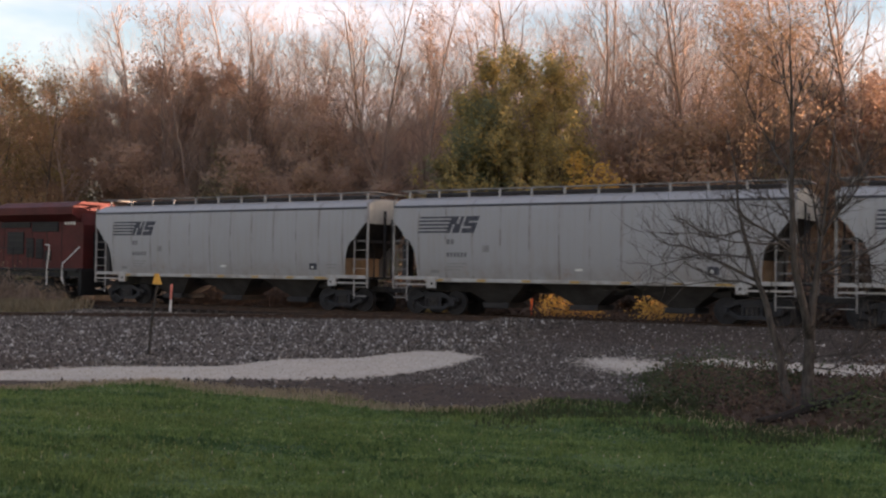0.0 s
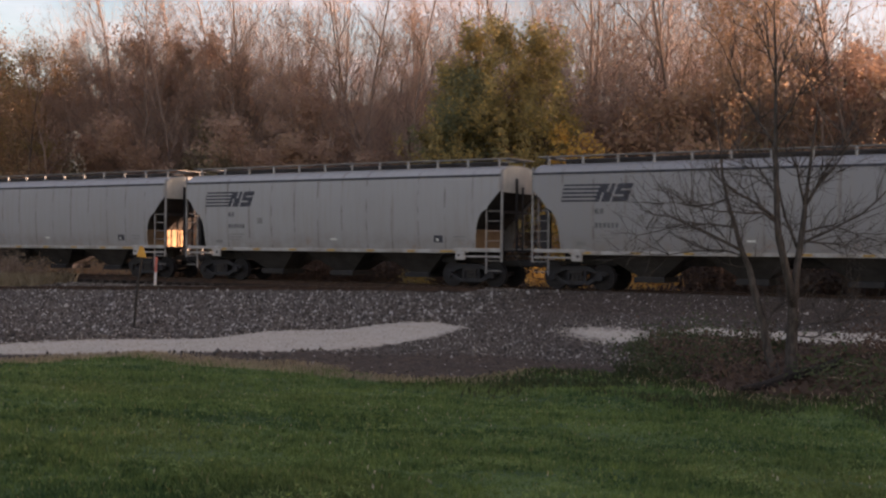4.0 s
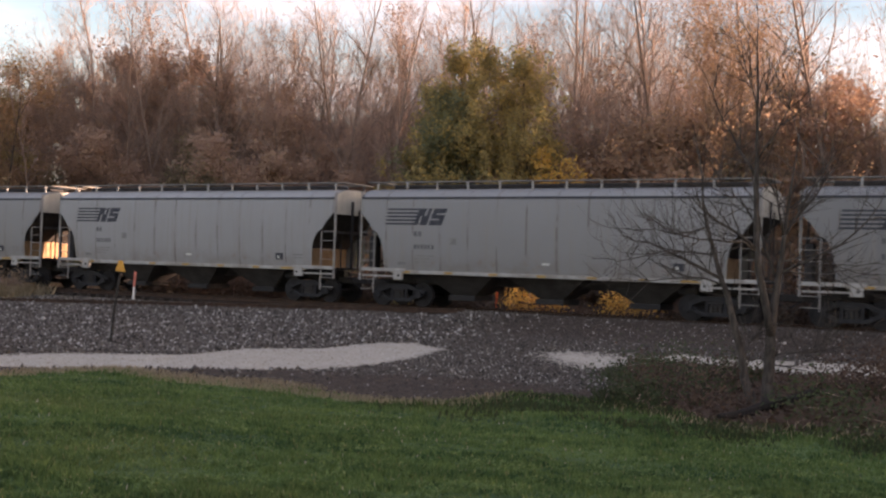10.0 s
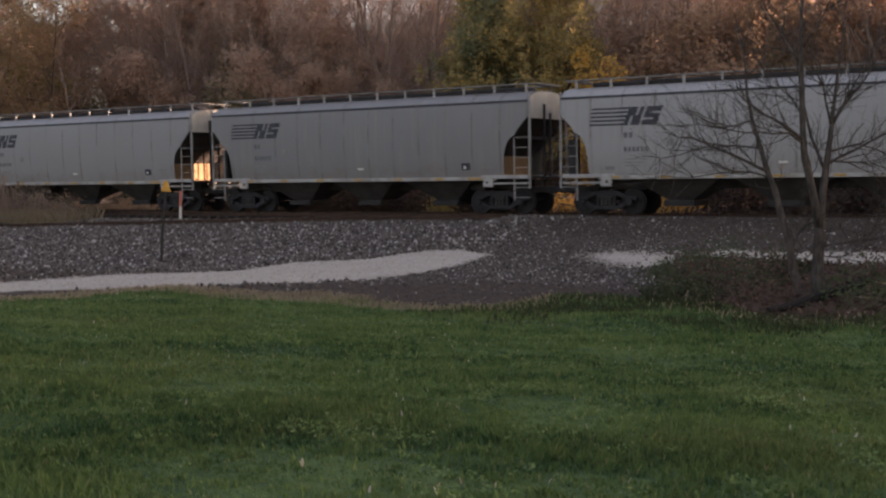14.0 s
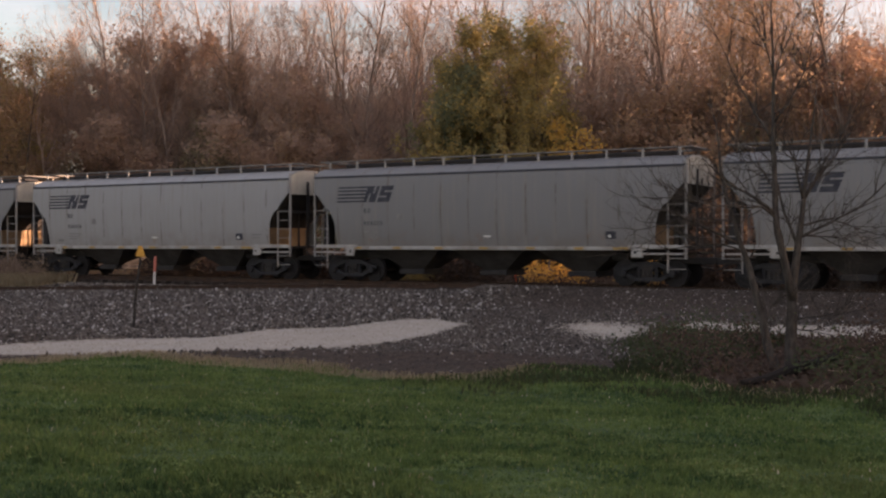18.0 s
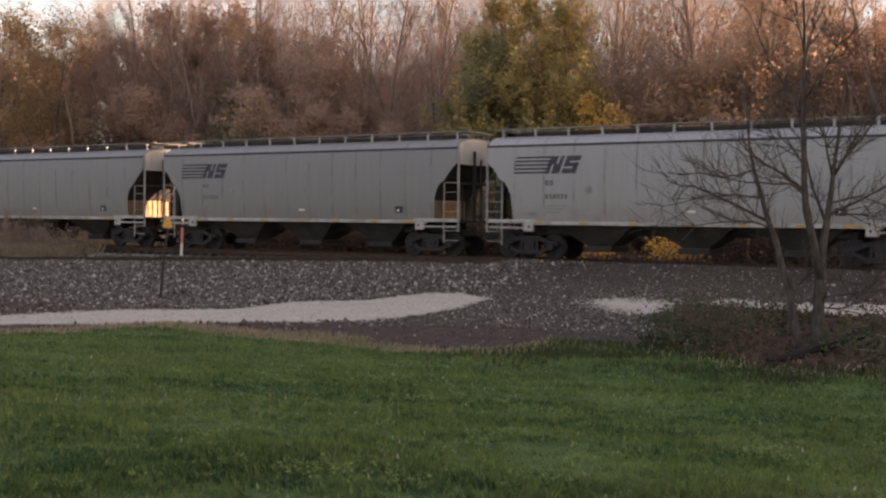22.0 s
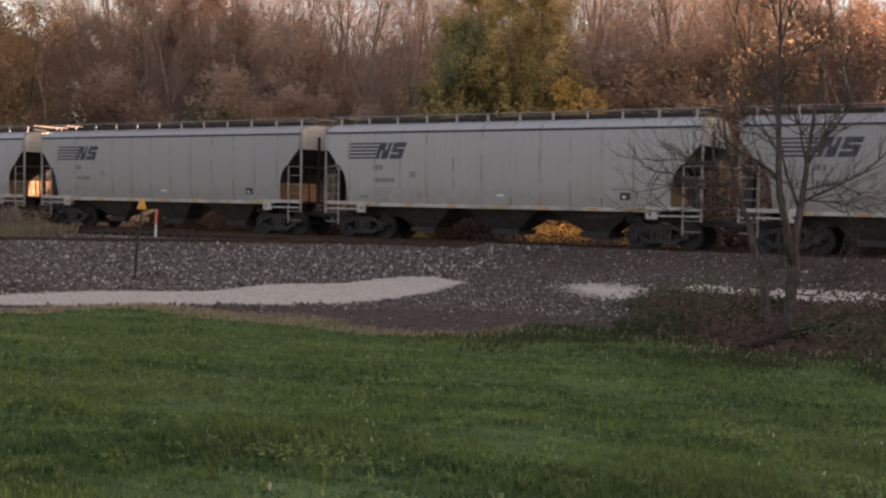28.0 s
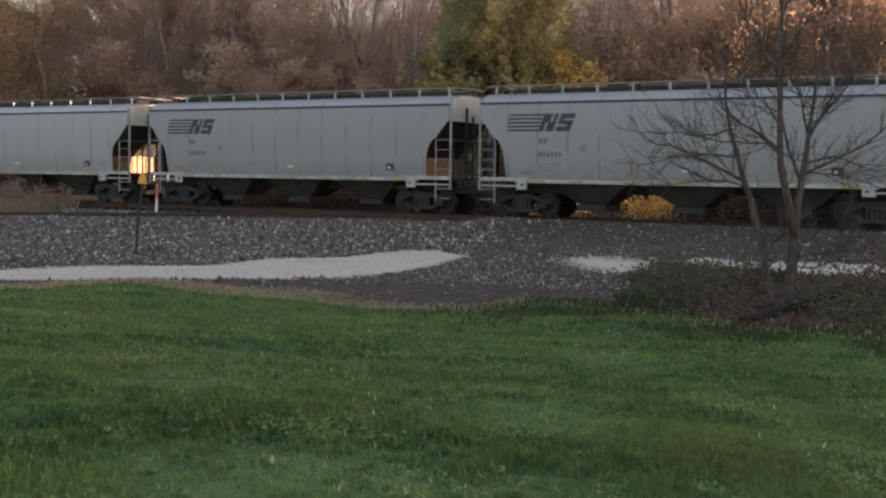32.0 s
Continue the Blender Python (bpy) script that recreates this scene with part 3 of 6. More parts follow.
def add_plate(bm, poly, y0, y1):
    """One more plate, its outline in x and z, in a mesh that has several."""
    a = [bm.verts.new((x, y0, z)) for x, z in poly]
    b = [bm.verts.new((x, y1, z)) for x, z in poly]
    bm.faces.new(a)
    bm.faces.new(b[::-1])
    for i in range(len(poly)):
        j = (i + 1) % len(poly)
        bm.faces.new((a[i], b[i], b[j], a[j]))


TOP_CHORD = [(-1.14, 0.5), (-1.14, 0.62), (-0.78, 0.68), (-0.4, 0.84), (0.4, 0.84), (0.78, 0.68), (1.14, 0.62), (1.14, 0.5), (0.78, 0.54), (0.38, 0.69), (-0.38, 0.69), (-0.78, 0.54)]
BOTTOM_CHORD = [(-0.48, 0.19), (0.48, 0.19), (0.95, 0.44), (0.84, 0.52), (0.42, 0.31), (-0.42, 0.31), (-0.84, 0.52), (-0.95, 0.44)]


def build_truck(car, x):
    t = new("truck")
    t.parent = car
    t.location = (x, 0, 0)
    for sgn in (-1, 1):
        y = sgn * 1.0
        bm = bmesh.new()
        add_plate(bm, TOP_CHORD, y - 0.07, y + 0.07)
        add_plate(bm, BOTTOM_CHORD, y - 0.065, y + 0.065)
        for k in (-0.31, 0.31):
            add_box(bm, k - 0.05, k + 0.05, y - 0.06, y + 0.06, 0.3, 0.7, 0.01)
        part("side_frame", bm, FRAME_STEEL, t, "dusty cast side frame")
        part("spring_cap", box(-0.25, 0.25, y - 0.1, y + 0.1, 0.58, 0.68, 0.02), DARK_STEEL, t)
        for k in (-0.15, 0.0, 0.15):
            bm = bmesh.new()
            for q in range(5):
                add_disc(bm, k, y + sgn * 0.02, 0.34 + 0.055 * q, 0.066 if q % 2 else 0.056, 0.05, 8, "Z")
            part("spring", bm, BAY_STEEL, t)
        for k in (-0.89, 0.89):
            bm = bmesh.new()
            add_disc(bm, k, y + sgn * 0.1, 0.46, 0.13, 0.14, 12)
            add_disc(bm, k, y + sgn * 0.18, 0.46, 0.07, 0.03, 10)
            part("bearing_cap", bm, FRAME_STEEL, t)
        part("brake_rod", tube([(-0.5, y * 0.8, 0.34), (0.5, y * 0.8, 0.4)], 0.025, 6), BAY_STEEL, t)
    part("bolster", box(-0.2, 0.2, -1.05, 1.05, 0.5, 0.85, 0.03), DARK_STEEL, t)
    sets = []
    for k in (-0.89, 0.89):
        bm = bmesh.new()
        for sgn in (-1, 1):
            add_disc(bm, 0, sgn * 0.76, 0, 0.456, 0.12, 24)
            add_disc(bm, 0, sgn * 0.69, 0, 0.485, 0.03, 24)
            for q in range(3):
                a = q * 2 * math.pi / 3
                add_disc(bm, 0.27 * math.cos(a), sgn * 0.83, 0.27 * math.sin(a), 0.07, 0.03, 8)
        add_disc(bm, 0, 0, 0, 0.085, 2.1, 10)
        w = part("wheelset", bm, WHEEL_STEEL, t)
        w.location = (k, 0, 0.456)
        sets.append(w)
    return t


def strip(car, name, x0, x1, z0, z1, material, slant=0.0, label="", proud=0.006):
    """A flat painted mark on the near side, lying on the curved sheet."""
    bm = bmesh.new()
    n = max(1, int((z1 - z0) / 0.12))
    grid = []
    for k in range(n + 1):
        z = z0 + (z1 - z0) * k / n
        s = slant * (z - z0)
        grid.append([bm.verts.new((x0 + s, -side_y(z) - proud, z)), bm.verts.new((x1 + s, -side_y(z) - proud, z))])
    for g, h in zip(grid, grid[1:]):
        bm.faces.new((g[0], g[1], h[1], h[0]))
    return part(name, bm, material, car, label)


def build_hopper():
    car = thing("hopper_car", "light grey covered hopper car with dark stripes and rust streaks", "railway car", "cars of the train")
    part("body", body_shell(), PAINT, car)
    for e in (-1, 1):
        X = lambda q: e * q
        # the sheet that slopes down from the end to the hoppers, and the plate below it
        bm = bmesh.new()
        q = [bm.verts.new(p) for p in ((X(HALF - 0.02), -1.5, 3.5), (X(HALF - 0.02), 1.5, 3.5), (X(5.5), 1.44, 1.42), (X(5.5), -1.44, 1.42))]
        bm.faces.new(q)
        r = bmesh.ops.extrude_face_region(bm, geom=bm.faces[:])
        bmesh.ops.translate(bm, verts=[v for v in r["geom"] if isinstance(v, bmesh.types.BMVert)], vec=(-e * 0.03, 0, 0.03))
        part("slope_sheet", bm, SLOPE_STEEL, car, "sloping end sheet, darkened for the shade of its recess")
        if e > 0:
            part("end_plate", box(min(X(6.15), X(6.2)), max(X(6.15), X(6.2)), -1.35, 1.35, 1.37, 2.15), RUST_PLATE, car, "rust-stained upright end plate")
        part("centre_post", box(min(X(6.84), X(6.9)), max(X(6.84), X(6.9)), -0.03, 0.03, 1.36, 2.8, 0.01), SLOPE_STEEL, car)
        # thin panel over the body's end, paler to carry the light there
        bm = bmesh.new()
        rim = [(-1.5, 3.47), (-1.53, EAVE)] + [(-y * 0.985, z - 0.02) for y, z in ROOF] + [(y * 0.985, z - 0.02) for y, z in ROOF[-2::-1]] + [(1.53, EAVE), (1.5, 3.47)]
        rim = [p for k, p in enumerate(rim) if k == 0 or p != rim[k - 1]]
        r0, r1 = [bm.verts.new((X(HALF + 0.003), y, z)) for y, z in rim], [bm.verts.new((X(HALF + 0.02), y, z)) for y, z in rim]
        bm.faces.new(r0), bm.faces.new(r1[::-1])
        for k in range(len(rim)):
            bm.faces.new((r0[k], r1[k], r1[(k + 1) % len(rim)], r0[(k + 1) % len(rim)]))
        part("end_panel", bm, LIT_END_PAINT, car, "upper end panel, coloured cream for the light on it")
        part("end_beam", box(min(X(HALF - 0.5), X(HALF - 0.42)), max(X(HALF - 0.5), X(HALF - 0.42)), -1.47, 1.47, 2.72, 2.84, 0.01), BAY_STEEL, car)
        if e < 0:
            part("brake_housing", box(-HALF - 0.03, -HALF + 0.25, -0.95, -0.5, 1.37, 2.65, 0.04), DARK_STEEL, car)
            bm = bmesh.new()
            bmesh.ops.create_cone(bm, segments=16, radius1=0.27, radius2=0.27, depth=0.03, matrix=Matrix.Translation((-HALF - 0.1, -0.1, 2.55)) @ Matrix.Rotation(math.pi / 2, 4, "Y"))
            for q in range(3):
                turn = Matrix.Translation((-HALF - 0.1, -0.1, 2.55)) @ Matrix.Rotation(q * math.pi / 3, 4, "X")
                add_box(bm, -0.012, 0.012, -0.02, 0.02, -0.27, 0.27, 0, turn)
            part("brake_wheel", bm, DARK_STEEL, car)
        else:
            part("end_post", box(HALF + 0.022, HALF + 0.06, 0.1, 0.2, 1.36, 3.7), BAY_STEEL, car)
        part("end_platform", box(min(X(6.2), X(HALF + 0.02)), max(X(6.2), X(HALF + 0.02)), -1.35, 1.35, 1.3, 1.36), DARK_STEEL, car)
        part("coupler", box(min(X(6.8), X(PITCH / 2)), max(X(6.8), X(PITCH / 2)), -0.12, 0.12, 0.76, 1.0, 0.03), DARK_STEEL, car)
        part("brake_hose", tube([(X(HALF - 0.1), -0.3, 1.2), (X(HALF + 0.25), -0.32, 0.75), (X(HALF + 0.6), -0.3, 0.55)], 0.025), DARK_STEEL, car)
        part("end_post", box(min(X(HALF + 0.022), X(HALF + 0.06)), max(X(HALF + 0.022), X(HALF + 0.06)), -0.42, -0.27, 1.36, 4.0), DARK_STEEL, car)
        for sgn in (-1, 1):
            y = sgn * 1.5
            lad = new("ladder")
            lad.parent = car
            part("corner_rail", box(min(X(HALF + 0.005), X(HALF + 0.065)), max(X(HALF + 0.005), X(HALF + 0.065)), y - 0.04, y + 0.03, 0.95, 4.3), CORNER_STEEL, lad)
            part("inner_rail", box(min(X(HALF - 0.61), X(HALF - 0.57)), max(X(HALF - 0.61), X(HALF - 0.57)), y - 0.035, y + 0.01, 0.5, 2.8), CORNER_STEEL, lad)
            for z in (0.62, 0.98, 1.34, 1.7, 2.06, 2.42, 2.78):
                part("rung", tube([(X(HALF - 0.59), y, z), (X(HALF + 0.02), y, z)], 0.015, 5), LADDER_STEEL, lad)
            part("end_sill", box(min(X(5.6), X(HALF - 0.02)), max(X(5.6), X(HALF - 0.02)), y - 0.04, y + 0.04, 1.3, 1.43, 0.01), WHITE_STEEL, car)
            part("lower_bar", box(min(X(6.0), X(HALF - 0.05)), max(X(6.0), X(HALF - 0.05)), y - 0.03, y + 0.03, 1.1, 1.16), WHITE_STEEL, car)
            pad = part("jacking_pad", box(min(X(5.7), X(6.1)), max(X(5.7), X(6.1)), y - 0.05, y + 0.05, 1.0, 1.4, 0.02), WHITE_STEEL, car)
            bm = bmesh.new()
            add_disc(bm, X(5.85), y + sgn * 0.055, 1.17, 0.05, 0.012, 10)
            part("jacking_hole", bm, DARK_STEEL, pad)
    # long sills under the sides
    for sgn in (-1, 1):
        part("side_sill", box(-6.2, 6.2, sgn * 1.45 - 0.05, sgn * 1.45 + 0.05, 1.24, 1.37, 0.012), SILL_STEEL, car)
        part("eave_lip", box(-HALF, HALF, sgn * 1.562 - 0.014, sgn * 1.562 + 0.014, EAVE - 0.06, EAVE + 0.012), MARK_BLACK, car, "dark seam below the roof")
        wk = part("running_board", box(-HALF - 0.1, HALF + 0.1, min(sgn * 0.62, sgn * 1.02), max(sgn * 0.62, sgn * 1.02), 4.705, 4.74, 0.008), LADDER_STEEL, car)
        for x in np.linspace(-HALF + 0.35, HALF - 0.35, 12):
            part("bracket", box(x - 0.032, x + 0.032, sgn * 1.0 - 0.03, sgn * 1.0 + 0.03, 4.38, 4.705), WHITE_STEEL, wk)
    # dark colour stands in for the shaded gap below the running boards
    part("roof_hatch", box(-HALF + 0.7, HALF - 0.7, -0.42, 0.42, 4.46, 4.66, 0.04), BAY_STEEL, car)
    for e in (-1, 1):
        part("roof_end_walk", box(min(e * (HALF - 0.35), e * (HALF + 0.1)), max(e * (HALF - 0.35), e * (HALF + 0.1)), -0.61, 0.61, 4.7, 4.745), LADDER_STEEL, car)
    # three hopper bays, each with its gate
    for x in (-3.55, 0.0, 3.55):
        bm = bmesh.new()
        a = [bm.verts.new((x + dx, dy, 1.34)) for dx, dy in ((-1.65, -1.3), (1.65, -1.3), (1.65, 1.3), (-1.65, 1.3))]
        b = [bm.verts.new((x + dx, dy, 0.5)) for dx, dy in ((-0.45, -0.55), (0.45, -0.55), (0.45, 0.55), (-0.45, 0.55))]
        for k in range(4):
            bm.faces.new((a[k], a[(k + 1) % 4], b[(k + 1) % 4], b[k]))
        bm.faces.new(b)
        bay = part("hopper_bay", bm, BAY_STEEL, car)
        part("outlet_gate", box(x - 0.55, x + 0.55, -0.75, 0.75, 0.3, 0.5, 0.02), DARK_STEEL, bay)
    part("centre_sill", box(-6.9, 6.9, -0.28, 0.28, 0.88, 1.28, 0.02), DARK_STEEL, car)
    part("brake_cylinder", tube([(4.75, -0.7, 1.0), (5.35, -0.7, 1.0)], 0.15, 10), DARK_STEEL, car)
    part("air_reservoir", tube([(-5.5, -0.65, 1.02), (-4.7, -0.65, 1.02)], 0.17, 10), DARK_STEEL, car)
    for x in (-6.1, 6.1):
        build_truck(car, x)
    # painted marks on the side towards the viewer
    L = -HALF
    for k in range(5):
        z = 3.07 + 0.135 * k
        strip(car, "stripe", L + 1.12 + 0.02 * k, L + 2.42 + 0.05 * k, z, z + 0.068, MARK_BLACK)
    strip(car, "slanted_block", L + 2.35, L + 2.91, 3.06, 3.68, MARK_BLACK, 0.38)
    strip(car, "slanted_block", L + 2.99, L + 3.55, 3.06, 3.68, MARK_BLACK, 0.38)
    strip(car, "slanted_gap", L + 2.52, L + 2.6, 3.06, 3.38, PAINT, 0.38, proud=0.011)
    strip(car, "slanted_gap", L + 2.81, L + 2.89, 3.4, 3.68, PAINT, 0.38, proud=0.011)
    strip(car, "slanted_gap", L + 3.33, L + 3.7, 3.44, 3.5, PAINT, 0.38, proud=0.011)
    strip(car, "slanted_gap", L + 3.05, L + 3.42, 3.24, 3.3, PAINT, 0.38, proud=0.011)
    strip(car, "mark_bar", L + 2.38, L + 2.51, 2.64, 2.83, MARK_FADED)
    strip(car, "mark_bar", L + 2.56, L + 2.69, 2.64, 2.83, MARK_FADED)
    for k in range(6):
        strip(car, "mark_bar", L + 2.38 + 0.15 * k, L + 2.475 + 0.15 * k, 2.17, 2.34, MARK_FADED)
    for k in range(3):
        strip(car, "small_mark_bar", L + 2.38, L + 3.2 - 0.12 * k, 1.9 - 0.11 * k, 1.94 - 0.11 * k, MARK_GREY)
    strip(car, "small_mark_bar", L + 1.65, L + 2, 1.56, 1.68, MARK_GREY)
    strip(car, "small_mark_bar", HALF - 1.95, HALF - 1.45, 1.82, 1.86, MARK_GREY)
    strip(car, "small_mark_bar", HALF - 1.95, HALF - 1.5, 1.7, 1.74, MARK_GREY)
    strip(car, "inspection_stencil", HALF - 2.8, HALF - 2.42, 1.63, 1.89, MARK_BLACK)
    strip(car, "stencil_window", HALF - 2.7, HALF - 2.61, 1.68, 1.78, MARK_WHITE, proud=0.011)
    strip(car, "white_tag", L + 7.6, L + 7.9, 1.7, 1.77, MARK_WHITE)
    strip(car, "lettering_panel", L + 3.9, L + 4.2, 2.35, 2.6, MARK_GREY)
    for x, w in ((-5.75, 0.75), (-3.75, 0.35), (-1.9, 0.35), (0.0, 0.35), (1.9, 0.35), (3.75, 0.35), (5.4, 0.75)):
        bm = box(x - w / 2, x + w / 2, -1.506, -1.5, 1.27, 1.345)
        part("reflector_strip", bm, MARK_YELLOW, car)
    return car


def build_locomotive():
    loco = thing("locomotive", "dull red diesel locomotive with black grilles, pulling the grey cars", "locomotive")
    R = 10.3   # its rear end, from the middle
    poly = [(-6.0, 1.55), (R - 0.3, 1.55), (R - 0.3, 3.6), (R - 0.45, 4.15), (-6.0, 4.15)]
    part("hood", extrude_xz(poly, -1.0, 1.0), LOCO_RED, loco)
    bm = bmesh.new()
    a = [(-1.0, 3.75), (-1.5, 4.1), (-1.5, 4.45), (-0.9, 4.72), (0.9, 4.72), (1.5, 4.45), (1.5, 4.1), (1.0, 3.75)]
    r0 = [bm.verts.new((R - 6.1, y, z)) for y, z in a]
    r1 = [bm.verts.new((R - 0.5, y, z)) for y, z in a]
    bm.faces.new(r0), bm.faces.new(r1[::-1])
    for k in range(len(a)):
        bm.faces.new((r0[k], r1[k], r1[(k + 1) % 8], r0[(k + 1) % 8]))
    part("radiator_wing", bm, LOCO_RED, loco)
    part("hood", box(-6.0, R - 6.2, -1.02, 1.02, 4.1, 4.55, 0.12), LOCO_RED, loco)
    for x0, x1, z0, z1 in ((R - 3.9, R - 2.0, 3.3, 3.82), (R - 6.2, R - 4.0, 3.5, 3.8), (R - 5.7, R - 4.5, 2.2, 3.3), (R - 4.3, R - 3.75, 2.05, 3.0), (R - 3.6, R - 3.1, 2.0, 2.95), (R - 2.95, R - 2.5, 1.9, 2.4), (R - 8.6, R - 7.2, 2.3, 3.3)):
        g = part("grille", box(x0, x1, -1.04, -0.98, z0, z1, 0.01), LOCO_BLACK, loco)
        for k in range(4):
            z = z0 + (z1 - z0) * (k + 0.5) / 4
            part("slat", box(x0 + 0.04, x1 - 0.04, -1.06, -1.035, z - 0.02, z + 0.02), DARK_STEEL, g)
    for k in range(4):
        part("mark_bar", box(R - 1.6 + 0.2 * k, R - 1.47 + 0.2 * k, -1.012, -1.005, 3.62, 3.78), MARK_WHITE, loco)
    part("white_emblem", box(R - 7.1, R - 6.9, -1.012, -1.005, 3.2, 3.6), MARK_WHITE, loco)
    part("white_emblem", box(R - 6.82, R - 6.64, -1.012, -1.005, 3.2, 3.6), MARK_WHITE, loco)
    part("walkway", box(-9.5, R - 0.1, -1.5, 1.5, 1.42, 1.55, 0.02), LOCO_BLACK, loco)
    part("frame_sill", box(-9.5, R - 0.15, -1.4, 1.4, 1.15, 1.4), LOCO_BLACK, loco)
    part("fuel_tank", box(-4.0, 2.2, -1.35, 1.35, 0.4, 1.15, 0.15), LOCO_BLACK, loco)
    part("cab", box(-9.2, -6.1, -1.5, 1.5, 1.55, 4.6, 0.12), LOCO_RED, loco)
    part("cab_window", box(-8.4, -6.8, -1.512, -1.49, 3.1, 3.8), LOCO_BLACK, loco)
    part("nose", box(-10.3, -9.2, -1.0, 1.0, 1.5, 3.1, 0.15), LOCO_RED, loco)
    part("pilot", box(R - 0.15, R + 0.05, -1.4, 1.4, 0.3, 1.5, 0.02), LOCO_BLACK, loco)
    for k, z in enumerate((0.45, 0.78, 1.1, 1.42)):
        part("end_step", box(R - 0.95, R - 0.2, -1.52, -1.2, z - 0.02, z + 0.02), LOCO_BLACK, loco)
    part("step_side", box(R - 1.02, R - 0.96, -1.5, -1.18, 0.4, 1.5, 0.01), LOCO_BLACK, loco)
    part("end_door", box(R - 0.3, R - 0.27, -0.4, 0.4, 1.6, 3.3, 0.02), LOCO_BLACK, loco, "dark end door")
    for k in range(5):
        part("door_seam", box(R - 6.0 + 1.05 * k, R - 5.97 + 1.05 * k, -1.012, -1.0, 1.6, 3.7), LOCO_BLACK, loco)
    part("grab_rail", tube([(R - 5.9, -1.47, 2.5), (R - 2.4, -1.47, 2.5)], 0.02), LOCO_BLACK, loco)
    for k in range(4):
        part("rail_post", tube([(R - 5.8 + 1.1 * k, -1.47, 1.55), (R - 5.8 + 1.1 * k, -1.47, 2.5)], 0.018), LOCO_BLACK, loco)
    part("coupler", box(R, R + 1.0, -0.12, 0.12, 0.76, 1.0, 0.03), DARK_STEEL, loco)
    for x in (R - 2.1,):
        part("handrail", tube([(x - 0.25, -1.48, 2.65), (x, -1.48, 2.65), (x + 0.02, -1.48, 2.4), (x - 0.12, -1.48, 1.5), (x - 0.12, -1.48, 0.75)], 0.03), MARK_WHITE, loco, "white handrail")
    part("handrail", tube([(R + 0.0, -1.48, 2.55), (R - 1.15, -1.48, 1.75), (R - 1.15, -1.48, 1.0), (R - 1.0, -1.48, 0.8)], 0.03), MARK_WHITE, loco, "white handrail")
    for k, x in enumerate((-6.6, R - 4.6)):
        t = new("truck")
        t.parent = loco
        t.location = (x, 0, 0)
        for sgn in (-1, 1):
            part("side_frame", extrude_xz([(-2.3, 0.45), (2.3, 0.45), (2.3, 0.75), (1.2, 0.95), (-1.2, 0.95), (-2.3, 0.75)], sgn * 1.1 - 0.08, sgn * 1.1 + 0.08), LOCO_BLACK, t)
        for q in (-1.75, 0, 1.75):
            bm = bmesh.new()
            for sgn in (-1, 1):
                add_disc(bm, 0, sgn * 0.76, 0, 0.53, 0.13, 24)
            add_disc(bm, 0, 0, 0, 0.1, 2.2, 10)
            w = part("wheelset", bm, WHEEL_STEEL, t)
            w.location = (q, 0, 0.53)
    return loco


# how far the train has gone, by the second
RUN_T = [0.0, 4.0, 9.0, 13.0, 19.0, 23.0, 28.0, 32.0]
RUN_S = [0.0, 26.35, 59.2, 85.4, 124.7, 150.9, 183.5, 209.5]
FIRST = -25.02 - PITCH / 2   # the middle of the leading car at the start

hopper = build_hopper()
hopper.matrix_basis = pose(FIRST, 0, 0)
cars = [hopper] + [copy_thing(hopper, pose(FIRST + PITCH * k, 0, 0)) for k in range(1, 16)]
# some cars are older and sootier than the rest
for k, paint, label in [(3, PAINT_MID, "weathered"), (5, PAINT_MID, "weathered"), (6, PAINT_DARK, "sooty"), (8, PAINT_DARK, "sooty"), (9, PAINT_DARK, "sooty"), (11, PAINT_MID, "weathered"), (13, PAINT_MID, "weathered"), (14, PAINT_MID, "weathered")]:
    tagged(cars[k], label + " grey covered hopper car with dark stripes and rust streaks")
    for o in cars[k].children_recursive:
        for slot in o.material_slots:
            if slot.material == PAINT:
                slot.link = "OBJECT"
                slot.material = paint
locomotive = build_locomotive()
locomotive.matrix_basis = pose(FIRST - PITCH / 2 - 10.85, 0, 0)


def run(t):
    return float(np.interp(t, RUN_T, RUN_S))


# ---- posts beside the track ----
def build_sign():
    x, y = -24.81, -13.77
    z = top1(x, y)
    s = thing("triangle_sign", "yellow triangular sign on a thin leaning dark post", "sign", m=pose(x, y, z))
    part("post", tube([(0, 0, -0.3), (0.06, 0.03, 0.8), (0.2, 0.1, 2.05), (0.235, 0.115, 2.36)], [0.04, 0.038, 0.034, 0.03], 8), POST_DARK, s)
    bm = extrude_xz([(-0.15, 2.13), (0.15, 2.11), (0.05, 2.44), (-0.05, 2.44)], -0.02, 0.0)
    bmesh.ops.transform(bm, matrix=Matrix.Translation((0.24, 0.07, 0)) @ Matrix.Rotation(radians(24), 4, "Z"), verts=bm.verts)
    part("panel", bm, SIGN_YELLOW, s, "plain yellow panel")
    return s


def build_marker(x, y, h, low, high, label, r=0.055, split=0.45):
    s = thing("marker_post", label, "marker post", m=pose(x, y, top1(x, y), 0, random.uniform(1, 3), 0))
    part("shaft", tube([(0, 0, -0.2), (0, 0, h * split)], r, 10), low, s)
    part("sleeve", tube([(0, 0, h * split), (0, 0, h * 0.97), (0, 0, h)], [r * 1.06, r * 1.06, r * 0.8], 10), high, s)
    return s


build_sign()
build_marker(-35.88, -1.75, 1.2, POST_WHITE, POST_RED, "white plastic marker post with a faded red top beside the siding")
build_marker(-22.6, 6.6, 1.25, POST_ORANGE, POST_ORANGE, "orange plastic marker post in low sun beyond the track", 0.06, 0.3)


